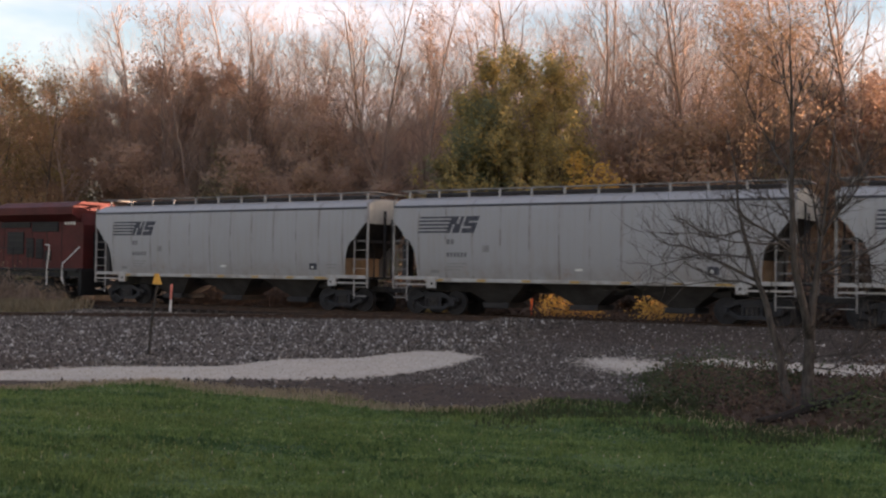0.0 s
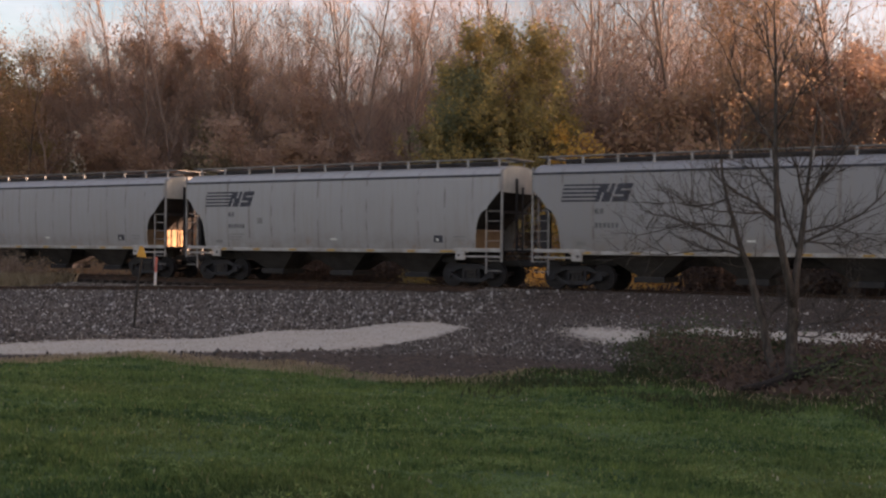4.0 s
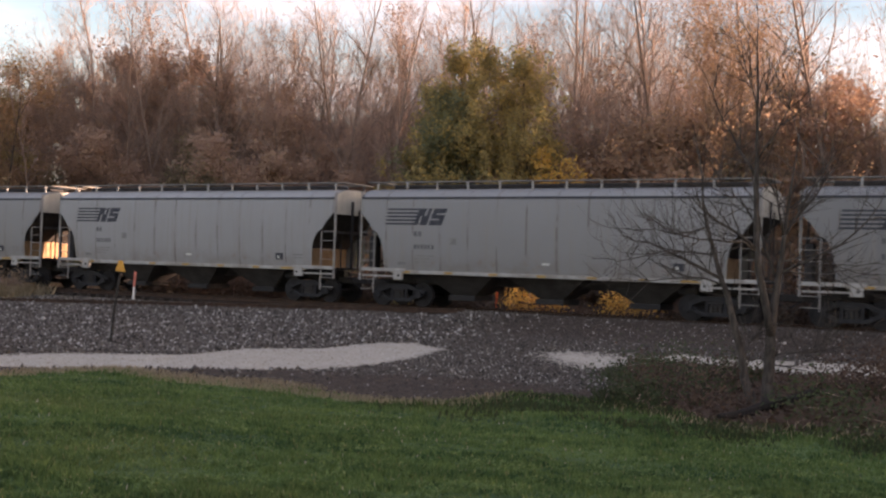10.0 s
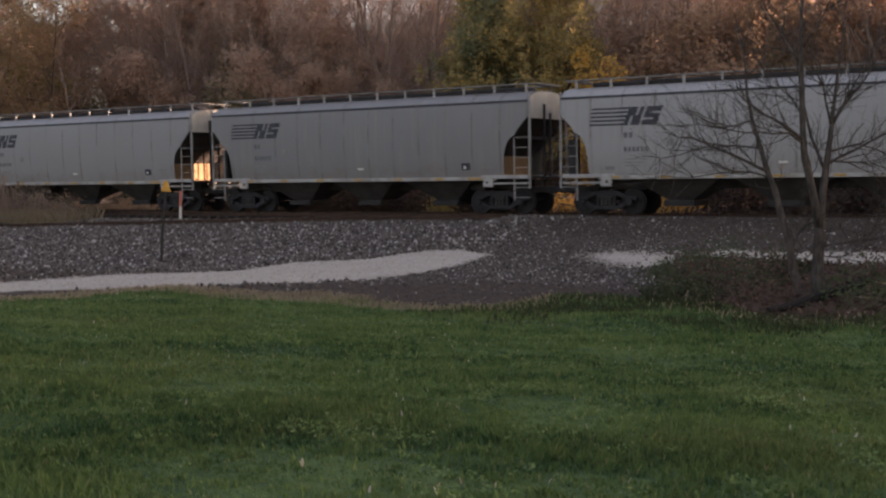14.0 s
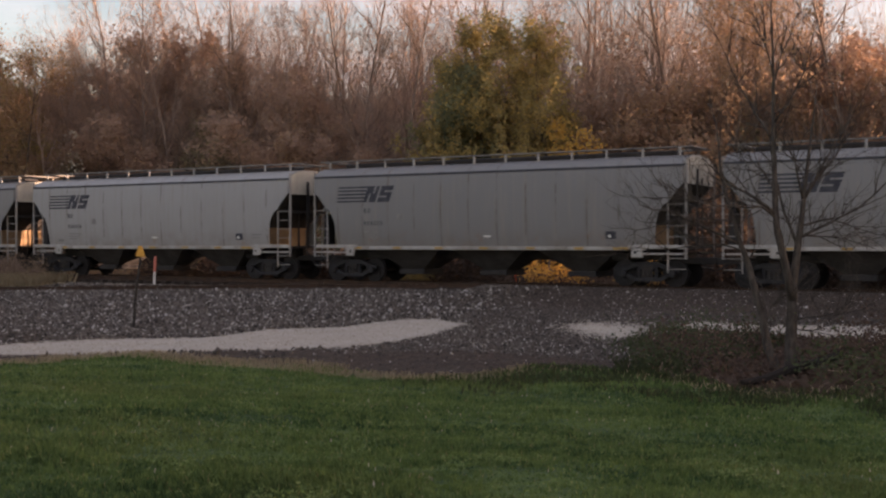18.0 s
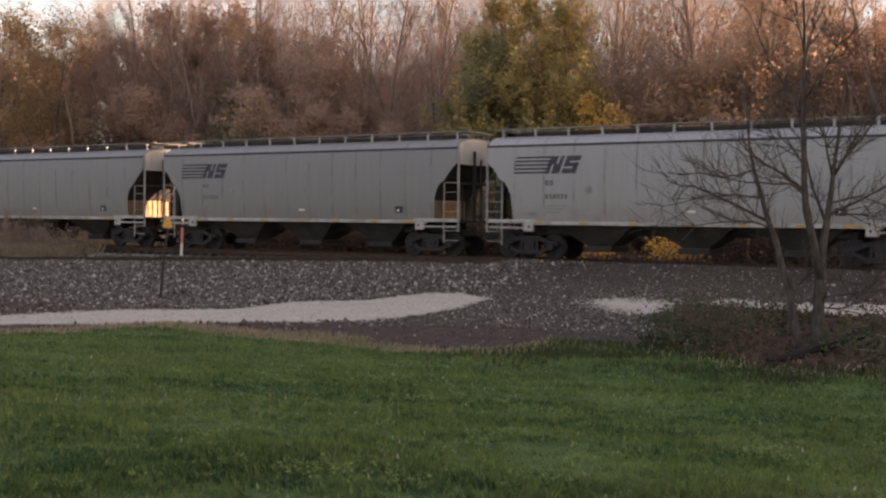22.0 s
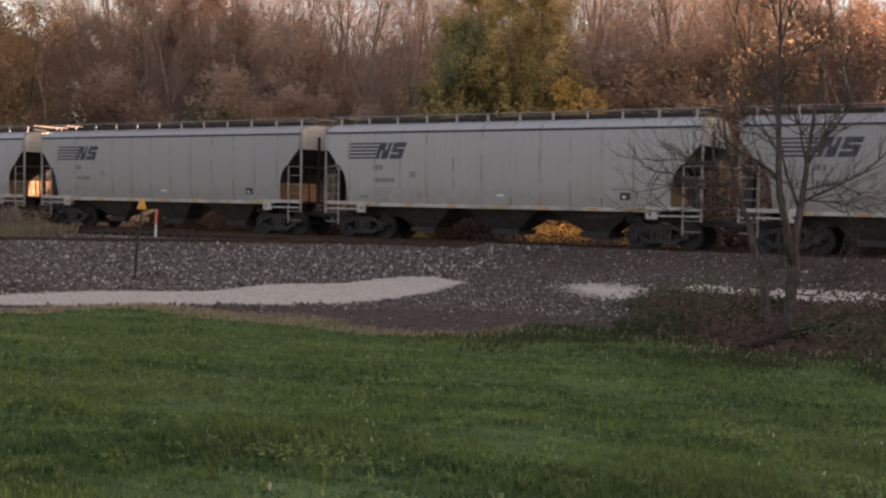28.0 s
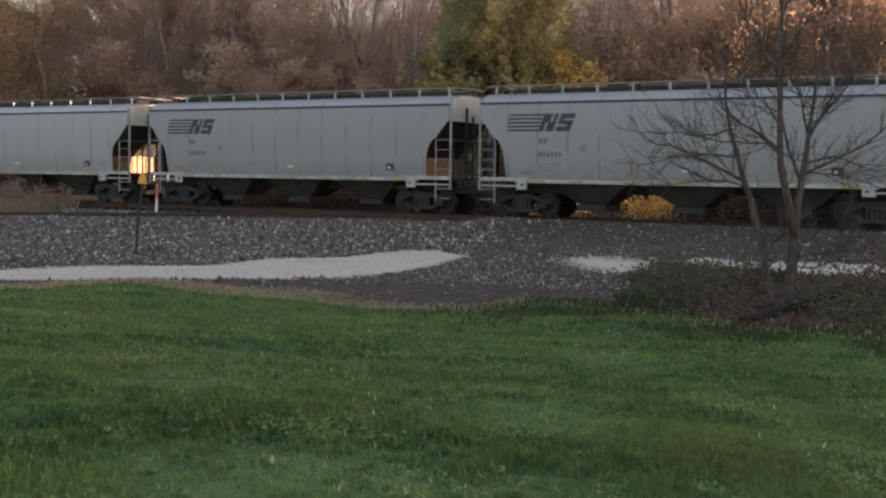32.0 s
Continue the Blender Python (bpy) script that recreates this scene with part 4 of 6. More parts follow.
def build_stake():
    x, y = -7.95, 5.0
    s = thing("wooden_stake", "short weathered dark stake beyond the main track", "stake", m=pose(x, y, top1(x, y), 2, -3, 0))
    part("shaft", tube([(0, 0, -0.2), (0.01, 0, 0.5), (0, 0, 1.0)], [0.045, 0.042, 0.04], 7), TIE_WOOD, s)
    part("tip", tube([(0, 0, 1.0), (0, 0, 1.05)], [0.04, 0.02], 7), TIE_WOOD, s)


build_stake()


# ---- trees ----
def bars(p0, p1, r0, r1, sides):
    """Tapered sticks from p0 to p1, all at once. Returns vertices and four-cornered faces."""
    p0, p1 = np.asarray(p0, float), np.asarray(p1, float)
    r0, r1 = np.asarray(r0, float), np.asarray(r1, float)
    d = p1 - p0
    d /= np.linalg.norm(d, axis=1, keepdims=True) + 1e-9
    ref = np.where(np.abs(d[:, 2:3]) > 0.9, [[1.0, 0, 0]], [[0, 0, 1.0]])
    a = np.cross(d, ref)
    a /= np.linalg.norm(a, axis=1, keepdims=True) + 1e-9
    b = np.cross(d, a)
    th = np.arange(sides) * 2 * math.pi / sides
    ring = a[:, None] * np.cos(th)[None, :, None] + b[:, None] * np.sin(th)[None, :, None]
    v = np.concatenate([p0[:, None] + ring * r0[:, None, None], p1[:, None] + ring * r1[:, None, None]], 1)
    n = len(p0)
    k = np.arange(sides)
    f = np.stack([k, (k + 1) % sides, (k + 1) % sides + sides, k + sides], -1)
    f = f[None] + (np.arange(n) * 2 * sides)[:, None, None]
    return v.reshape(-1, 3), f.reshape(-1, 4)


def grow(rng, height, limbs, lean=0.55, twigs=4, sub=6, start=0.25, stems=1, up=0.35, thick=1.0):
    """A leafless tree as sticks by level; also the places where leaves would hang."""
    sticks = {0: [], 1: [], 2: [], 3: []}
    tips = []

    def shoot(p, d, length, r, level, n):
        p, d = np.array(p, float), np.array(d, float)
        d /= np.linalg.norm(d)
        out = [(p.copy(), d.copy(), r)]
        for k in range(n):
            d = d + rng.normal(0, 0.05 if level == 0 else 0.1 + 0.05 * level, 3) + np.array([0, 0, up * 0.25 if level else 0.0])
            d /= np.linalg.norm(d)
            q = p + d * length / n
            rr = r * (1 - 0.75 * (k + 1) / n)
            sticks[level].append((p.copy(), q.copy(), r * (1 - 0.75 * k / n), rr))
            p = q
            out.append((p.copy(), d.copy(), rr))
        return out

    def side(d, angle):
        o = rng.normal(0, 1, 3)
        o -= d * o.dot(d)
        o /= np.linalg.norm(o) + 1e-9
        return d * math.cos(angle) + o * math.sin(angle)

    for st in range(stems):
        a = rng.uniform(0, 6.28)
        d0 = np.array([math.cos(a), math.sin(a), 0]) * (0.0 if stems == 1 else rng.uniform(0.1, 0.3)) + np.array([0, 0, 1.0])
        h = height * rng.uniform(0.85, 1.0)
        trunk = shoot((0.12 * math.cos(a) * (stems > 1), 0.12 * math.sin(a) * (stems > 1), -0.3), d0, h, height * 0.0075 * thick, 0, 9)
        for k in range(limbs):
            u = start + (1 - start) * (k + rng.uniform(0, 1)) / limbs
            i = min(int(u * 9), 8)
            w = u * 9 - i
            p = trunk[i][0] * (1 - w) + trunk[i + 1][0] * w
            r = trunk[i][2] * 0.55
            ln = height * (0.42 - 0.3 * u) * rng.uniform(0.7, 1.2)
            limb = shoot(p, side(trunk[i][1], rng.uniform(0.6, 1.3) * lean + 0.2), ln, r, 1, 5)
            for s in range(sub):
                j = rng.integers(1, 6)
                br = shoot(limb[j][0], side(limb[j][1], rng.uniform(0.4, 0.9)), ln * rng.uniform(0.3, 0.55), max(limb[j][2] * 0.6, 0.008), 2, 3)
                for q in range(twigs):
                    b = br[rng.integers(1, 4)]
                    tw = shoot(b[0], side(b[1], rng.uniform(0.3, 0.9)), rng.uniform(0.3, 0.8) * height / 14, 0.007, 3, 2)
                    tips.append(tw[-1][0])
                    tips.append(tw[1][0])
    return sticks, np.array(tips)


def stick_mesh(sticks, levels, sides):
    vs, fs, base = [], [], 0
    for lv in levels:
        if not sticks[lv]:
            continue
        p0, p1, r0, r1 = (np.array(c) for c in zip(*sticks[lv]))
        v, f = bars(p0, p1, r0, r1, sides[lv])
        vs.append(v)
        fs.append(f + base)
        base += len(v)
    return np.concatenate(vs), np.concatenate(fs)


def leaf_cards(rng, centres, count, size, jitter, face=(0.1, -0.75, 0.55), pull=1.4):
    """Small kite-shaped leaves round the given places, turned towards the open side and the sky."""
    c = centres[rng.integers(0, len(centres), count)] + rng.normal(0, jitter, (count, 3))
    n = rng.normal(0, 0.6, (count, 3)) + np.array(face) * pull
    n /= np.linalg.norm(n, axis=1, keepdims=True)
    a = np.cross(n, rng.normal(0, 1, (count, 3)))
    a /= np.linalg.norm(a, axis=1, keepdims=True) + 1e-9
    b = np.cross(n, a)
    s = size * rng.uniform(0.6, 1.3, (count, 1))
    v = np.stack([c - a * s, c + b * s * 0.55, c + a * s, c - b * s * 0.55], 1).reshape(-1, 3)
    return v, np.arange(count * 4).reshape(-1, 4)


SIDES = {0: 7, 1: 5, 2: 3, 3: 3}


def make_tree(name, label, seed, height, bark_mat, leaf_mat, leaves, leaf_size=0.07, jitter=0.25, category="tree", **kw):
    rng = np.random.default_rng(seed)
    sticks, tips = grow(rng, height, **kw)
    t = thing(name, label, category)
    for k in range(0, len(sticks[0]), 9):
        run_up = sticks[0][k:k + 9]
        part("trunk", tube([Vector(run_up[0][0])] + [Vector(q[1]) for q in run_up], [run_up[0][2]] + [q[3] for q in run_up], 7), bark_mat, t, smooth=True)
    soup("branchwork", *stick_mesh(sticks, (1, 2, 3), SIDES), bark_mat, t)
    if leaves:
        hang = tips[tips[:, 2] > height * 0.12]
        soup("crown", *leaf_cards(rng, hang, leaves, leaf_size, jitter), leaf_mat, t)
    return t


WOOD = "woods behind the track"
kinds = {
    "bare": make_tree("bare_tree", "tall leafless tree with pale brown branches in the woods", 11, 20, BARK_BROWN, LEAF_TAN, 700, 0.05, 0.12, limbs=20, sub=9, twigs=5, lean=0.6, up=0.4, start=0.18),
    "bare2": make_tree("bare_tree", "slender leafless grey tree in the woods", 12, 20, BARK_MID, LEAF_TAN, 500, 0.05, 0.12, limbs=14, sub=7, twigs=5, lean=0.5, up=0.45, stems=2, start=0.2),
    "bare3": make_tree("bare_tree", "leafless dark-barked tree with upright limbs in the woods", 13, 18, BARK_MID, THICKET, 1800, 0.055, 0.15, limbs=20, sub=8, twigs=5, lean=0.62, up=0.4, start=0.18),
    "rust": make_tree("autumn_tree", "half-bare tree with rust-brown leaves in the woods", 14, 17, BARK_BROWN, LEAF_RUST, 6500, 0.06, 0.2, limbs=18, sub=7, twigs=4, lean=0.5, start=0.15),
    "amber": make_tree("autumn_tree", "tall tree with orange-brown leaves in the woods", 26, 17, BARK_MID, LEAF_AMBER, 9500, 0.065, 0.3, limbs=18, sub=7, twigs=4, lean=0.6, start=0.1),
    "orange": make_tree("autumn_tree", "tree with thinning orange leaves in the woods", 15, 13, BARK_DARK, LEAF_ORANGE, 9500, 0.085, 0.4, limbs=16, sub=7, twigs=3, lean=0.75, start=0.12),
    "olive": make_tree("leafy_tree", "broad tree with yellow-green leaves at the wood's edge", 16, 13, BARK_DARK, LEAF_OLIVE, 13500, 0.095, 0.2, limbs=19, sub=8, twigs=3, lean=0.68, up=0.55, start=0.06),
    "green": make_tree("leafy_tree", "dark green leafy tree at the wood's edge", 17, 14, BARK_DARK, LEAF_GREEN, 14000, 0.13, 0.4, limbs=18, sub=7, twigs=3, lean=0.6, start=0.12),
    "sapling": make_tree("bare_sapling", "thin leafless sapling at the wood's edge", 18, 10, BARK_BROWN, LEAF_RUST, 1400, 0.09, 0.3, limbs=14, sub=5, twigs=4, lean=0.5, up=0.5),
    "bushy": make_tree("autumn_tree", "low bushy tree with rust-brown leaves at the wood's edge", 23, 9, BARK_MID, LEAF_RUST, 7000, 0.085, 0.25, limbs=16, sub=6, twigs=3, lean=0.85, start=0.06),
    "bushy2": make_tree("autumn_tree", "low bushy tree with tan leaves at the wood's edge", 24, 8, BARK_MID, LEAF_TAN, 6000, 0.085, 0.25, limbs=14, sub=6, twigs=3, lean=0.9, start=0.06),
    "bushy3": make_tree("leafy_tree", "low bushy tree with dull olive leaves at the wood's edge", 25, 8, BARK_MID, LEAF_DULL, 6000, 0.085, 0.25, limbs=14, sub=6, twigs=3, lean=0.9, start=0.06),
    "belt": make_tree("autumn_tree", "dense brown tree out of view, added to shade the land", 19, 15, BARK_DARK, LEAF_RUST, 1500, 0.55, 0.5, limbs=14, sub=3, twigs=2, lean=0.7, start=0.05),
}
for q in kinds.values():
    tagged(q, group=WOOD)
used_kinds = set()


def plant(kind, x, y, scale=1.0, turn=0.0, squash=1.0):
    src = kinds[kind]
    z = top1(x, y) - 0.05
    if kind not in used_kinds:
        used_kinds.add(kind)
        src.matrix_basis = pose(x, y, z, 0, 0, turn)
        src.scale = (scale * squash, scale * squash, scale)
        return src
    o = copy_thing(src, pose(x, y, z, 0, 0, turn))
    o.scale = (scale * squash, scale * squash, scale)
    return o


def along(px, y, eye=EYE):
    """x at depth y on the line of sight that leaves the eye at px degrees left of the track's normal."""
    return -(y - eye[1]) * math.tan(radians(px))


rng = np.random.default_rng(5)
# the edge of the wood, tree by tree: angle from the track's normal, distance beyond the track, kind, size
for ang, y, kind, s in (
        (54.2, 14, "orange", 1.15), (52.6, 13, "orange", 1.2), (51.6, 17, "olive", 1.15), (50.6, 14, "orange", 1.1), (49.2, 16, "rust", 0.95), (51.4, 24, "rust", 0.95), (50.0, 22, "orange", 1.15), (47.8, 21, "rust", 1.0),
        (46.6, 24, "bare", 1.15), (45.4, 20, "bare3", 1.1), (44.4, 26, "bare", 1.12), (43.4, 22, "rust", 1.15), (42.4, 25, "bare", 1.12), (41.2, 21, "bare3", 1.05), (40.2, 26, "bare2", 1.0), (39.2, 18, "sapling", 1.1),
        (38.4, 27, "bare3", 1.0), (37.4, 22, "rust", 0.95), (36.2, 26, "bare", 1.0), (35.0, 22, "bare3", 1.1), (33.8, 27, "bare2", 1.02), (32.8, 20, "bare3", 1.0),
        (30.3, 16.2, "green", 0.78), (31.1, 15.2, "olive", 0.58), (29.6, 17.2, "olive", 0.84), (28.4, 16, "olive", 0.97), (26.9, 17, "olive", 1.02), (25.3, 16.2, "olive", 0.93), (29.5, 26, "bare", 0.98), (25.2, 24, "bare2", 1.05), (23.8, 23, "bare", 1.0), (22.4, 18, "sapling", 1.2),
        (20.2, 24, "bare", 0.98), (17.6, 22, "bare2", 0.95), (16.4, 25, "bare", 0.95), (17.0, 19, "amber", 0.98), (15.4, 20, "amber", 1.16), 
        (12.4, 21, "bare", 0.95), (9.2, 20, "bare2", 0.95), (7.6, 22, "bare3", 0.95), (55.5, 22, "rust", 1.0), (57, 19, "orange", 1.1)):
    plant(kind, along(ang, y), y, s, rng.uniform(-60, 60))
for ang, y, s in ((46.2, 27, 1.75), (44.0, 25, 1.9), (41.8, 27, 1.85), (39.6, 25, 1.6), (36.8, 26, 1.5), (48.5, 24, 1.45)):
    plant("bushy", along(ang, y), y, s, rng.uniform(-60, 60), 0.9)
# bushy growth below the tall trees
for k in range(46):
    ang = 8.5 + 47 * (k + rng.uniform(0.1, 0.9)) / 46
    if 25.5 < ang < 31.5:
        continue
    y = rng.uniform(17 if ang > 15 else 20, 23)
    kind = ("bushy", "bushy2", "bushy", "bushy3", "bushy2", "bushy")[rng.integers(0, 6)]
    plant(kind, along(ang, y), y, rng.uniform(0.75, 1.3), rng.uniform(-60, 60), 1.15)
# thicker ranks behind the edge
for rank, (y0, n) in enumerate(((31, 26), (38, 22), (48, 20))):
    for k in range(n):
        y = y0 + rng.uniform(-3, 3)
        ang = 7 + 51 * (k + rng.uniform(0.1, 0.9)) / n
        if ang < 24 and k % 2 or ang > 48.6 or ang < 13:
            continue
        kind = ("bare2", "bare3", "bare", "rust", "bare")[rng.integers(0, 5)]
        plant(kind, along(ang, y), y, rng.uniform(0.9, 1.08), rng.uniform(-60, 60))
# unseen trees added to the east for shade; a cleared strip lets the low sun through to the track
SUN_SLOPE = math.tan(SUN_AZ)
for k in range(62):
    x = 4 + k * 3.3 + rng.uniform(-1, 1)
    lane = 0.3 + (x + 42) * SUN_SLOPE
    for row in range(2):
        near_y = rng.uniform(6.5, min(max(7.5, lane - 3.3), 22.0))
        plant("belt", x + row * 1.6, near_y, rng.uniform(0.55, 0.8), rng.uniform(0, 360), 1.25)
    if x > 34 and k % 2:
        plant("belt", x, lane + rng.uniform(6.5, 10), rng.uniform(0.55, 0.72), rng.uniform(0, 360))


# more unseen trees past the strip, to dim sun on the right-hand woods
for k in range(14):
    x = 1.5 + 1.5 * k
    plant("belt", x, 0.3 + (x + 42) * SUN_SLOPE + rng.uniform(5.4, 6.4), rng.uniform(0.53, 0.63), rng.uniform(0, 360), 0.9)
for k in range(26):
    x = 2 + 1.1 * k
    plant("belt", x, 0.3 + (x + 42) * SUN_SLOPE + rng.uniform(5.5, 13), rng.uniform(0.48, 0.64), rng.uniform(0, 360), 1.2)
# small trees out of view that shade the ground beyond the track
for k in range(12):
    x = -2.5 + 0.9 * k
    plant("belt", x, 4.8 + (k * 5 % 7) * 1.1, rng.uniform(0.26, 0.34), rng.uniform(0, 360), 1.7)
# unseen row that blocks sun from the right-hand gaps between cars
for k in range(14):
    x = 6 + 1.9 * k
    plant("belt", x, (x + 8) * SUN_SLOPE + rng.uniform(-1.2, 1.2), rng.uniform(0.55, 0.8), rng.uniform(0, 360), 1.5)


# ---- brush below the trees ----
def brush(name, label, spots, mats, count, size, seed, category="brush", sticks_n=0):
    """Uneven low growth: leaves in loose clumps, with stems."""
    r = np.random.default_rng(seed)
    cx = []
    for x, y, w, h in spots:
        n = 26
        q = r.normal(0, 1, (n, 3))
        q /= np.linalg.norm(q, axis=1, keepdims=True)
        q *= r.uniform(0.35, 1.0, (n, 1))
        px, py = x + q[:, 0] * w, y + q[:, 1] * w * 0.7
        cx.append(np.stack([px, py, top(px, py) + h * (0.5 + 0.5 * q[:, 2]) * r.uniform(0.6, 1.1, n)], -1))
    cx = np.concatenate(cx)
    v, f = leaf_cards(r, cx, count, size, 0.28)
    v[:, 2] = np.maximum(v[:, 2], top(v[:, 0], v[:, 1]) + 0.01)
    t = thing(name, label, category, kind="stuff")
    soup("leaves", v, f, mats, t)
    k = r.integers(0, len(cx), max(sticks_n, 30))
    foot = cx[k] + r.normal(0, 0.35, (len(k), 3))
    foot[:, 2] = top(foot[:, 0], foot[:, 1]) - 0.05
    soup("stems", *bars(foot, cx[k], np.full(len(k), 0.014), np.full(len(k), 0.006), 3), BARK_BROWN, t)
    return t


def ring_spots(n, a0, a1, y0, y1, w, h, seed):
    r = np.random.default_rng(seed)
    out = []
    for _ in range(n):
        y = r.uniform(y0, y1)
        out.append((along(r.uniform(a0, a1), y), y, w * r.uniform(0.7, 1.3), h * r.uniform(0.6, 1.3)))
    return out


def thicket(name, label, n, y0, y1, h0, leaf_mat, stick_mat, leaves, size, seed):
    """A dense stand of thin saplings and twigs with a ragged top, too fine to pick apart."""
    r = np.random.default_rng(seed)
    y = r.uniform(y0, y1, n)
    x = along_many(r.uniform(4.5, 60, n), y)
    wave = np.array([noise.noise((a * 0.11, b * 0.11, seed)) + 0.5 * noise.noise((a * 0.4, b * 0.4, seed + 5)) for a, b in zip(x, y)])
    h = np.maximum(1.2, h0 * (0.7 + 0.75 * wave) * r.uniform(0.5, 1.1, n))
    foot = np.stack([x, y, top(x, y) - 0.05], -1)
    lean = r.normal(0, 0.1, (n, 3)) * h[:, None]
    lean[:, 2] = 0
    knee = foot + lean * 0.4 + np.stack([0 * h, 0 * h, h * 0.5], -1)
    head = foot + lean + np.stack([0 * h, 0 * h, h], -1)
    p0, p1, r0, r1 = [foot, knee], [knee, head], [np.full(n, 0.03), np.full(n, 0.02)], [np.full(n, 0.02), np.full(n, 0.006)]
    ends = [head]
    for k in range(7):
        u = r.uniform(0.25, 0.98, (n, 1))
        base_p = np.where(u < 0.5, foot + (knee - foot) * u * 2, knee + (head - knee) * (u - 0.5) * 2)
        d = r.normal(0, 1, (n, 3))
        d[:, 2] = np.abs(d[:, 2]) + 0.5
        d /= np.linalg.norm(d, axis=1, keepdims=True)
        tip = base_p + d * (h * r.uniform(0.1, 0.22, n))[:, None]
        p0.append(base_p), p1.append(tip), r0.append(np.full(n, 0.012)), r1.append(np.full(n, 0.004))
        ends += [tip, (tip + base_p) / 2]
    t = thing(name, label, "thicket", kind="stuff")
    soup("stems", *bars(np.concatenate(p0), np.concatenate(p1), np.concatenate(r0), np.concatenate(r1), 3), stick_mat, t)
    v, f = leaf_cards(r, np.concatenate(ends), leaves, size, 0.3)
    v[:, 2] = np.maximum(v[:, 2], top(v[:, 0], v[:, 1]) + 0.01)
    soup("leaves", v, f, leaf_mat, t)


def along_many(ang, y):
    return -(y - EYE[1]) * np.tan(np.radians(ang))


thicket("undergrowth", "brown saplings and brush at the wood's edge", 700, 18, 25, 6.5, LEAF_RUST, BARK_BROWN, 26000, 0.09, 71)
thicket("undergrowth", "tan leafless saplings below the tall trees", 1900, 22, 34, 12.0, THICKET, BARK_BROWN, 60000, 0.11, 72)
thicket("undergrowth", "grey-brown thicket deep in the woods", 1800, 33, 43, 15.0, THICKET, BARK_BROWN, 50000, 0.14, 73)
def fans(name, label, n, y0, y1, h0, mat, seed, r_stem=0.026, a0=4.5, a1=60.5):
    """Clumps of slender stems that rise from one foot and fan out into fine twigs."""
    r = np.random.default_rng(seed)
    fy = r.uniform(y0, y1, n)
    fx = along_many(a0 + (a1 - a0) * (np.arange(n) + r.uniform(0, 1, n)) / n, fy)
    tall = h0 * r.uniform(0.72, 1.08, n) * (1 + 0.18 * np.array([noise.noise((a * 0.09, 1.0, seed)) for a in fx]))
    per = 10
    k = np.repeat(np.arange(n), per)
    m = len(k)
    a = r.uniform(0, 2 * math.pi, m)
    out = np.stack([np.cos(a), np.sin(a), np.zeros(m)], -1) * (r.uniform(0.02, 0.24, m) * tall[k])[:, None]
    h = tall[k] * r.uniform(0.65, 1.0, m)
    foot = np.stack([fx[k], fy[k], top(fx[k], fy[k]) - 0.1], -1)
    pts = [foot]
    for q in (0.25, 0.5, 0.72, 0.88, 1.0):
        pts.append(foot + out * q ** 1.5 + r.normal(0, 0.012, (m, 3)) * h[:, None] + np.stack([0 * h, 0 * h, h * q], -1))
    p0, p1, r0, r1 = [], [], [], []
    for q in range(5):
        p0.append(pts[q]), p1.append(pts[q + 1])
        r0.append(np.full(m, r_stem * (1 - 0.17 * q))), r1.append(np.full(m, r_stem * (0.83 - 0.17 * q)))
    for b in range(11):
        q = r.integers(1, 5, m)
        u = r.uniform(0, 1, (m, 1))
        stack = np.stack(pts, 0)
        base_p = stack[q, np.arange(m)] * (1 - u) + stack[q + 1, np.arange(m)] * u
        d = r.normal(0, 0.5, (m, 3)) + out / h[:, None] * 2
        d[:, 2] = np.abs(d[:, 2]) + 0.75
        d /= np.linalg.norm(d, axis=1, keepdims=True)
        tip = base_p + d * (h * r.uniform(0.06, 0.17, m))[:, None]
        p0.append(base_p), p1.append(tip), r0.append(np.full(m, 0.012)), r1.append(np.full(m, 0.005))
        for s in range(2):
            w = r.uniform(0.3, 0.9, (m, 1))
            mid = base_p * (1 - w) + tip * w
            e = d + r.normal(0, 0.45, (m, 3))
            e /= np.linalg.norm(e, axis=1, keepdims=True)
            p0.append(mid), p1.append(mid + e * (h * r.uniform(0.03, 0.08, m))[:, None]), r0.append(np.full(m, 0.007)), r1.append(np.full(m, 0.003))
    t = thing(name, label, "thicket", kind="stuff")
    soup("stems", *bars(np.concatenate(p0), np.concatenate(p1), np.concatenate(r0), np.concatenate(r1), 3), mat, t)


fans("leafless_thicket", "fine leafless stems that fan upward in the woods", 95, 19, 27, 13.0, BARK_BROWN, 81)
fans("leafless_thicket", "dark slender stems with fine twigs in the woods", 75, 25, 34, 16.5, BARK_BROWN, 82)
fans("leafless_thicket", "pale brown twigs of the woods' far trees", 110, 33, 43, 19.5, BARK_BROWN, 83, 0.03, 14.0, 48.6)
fans("leafless_thicket", "tall upright pinkish-brown stems with a haze of twigs", 30, 24, 31, 21.5, BARK_BROWN, 84, 0.032, 38.5, 48.2)
fans("leafless_thicket", "upright brown stems with a haze of twigs", 14, 22, 29, 17.5, BARK_BROWN, 86, 0.03, 14.5, 25.0)


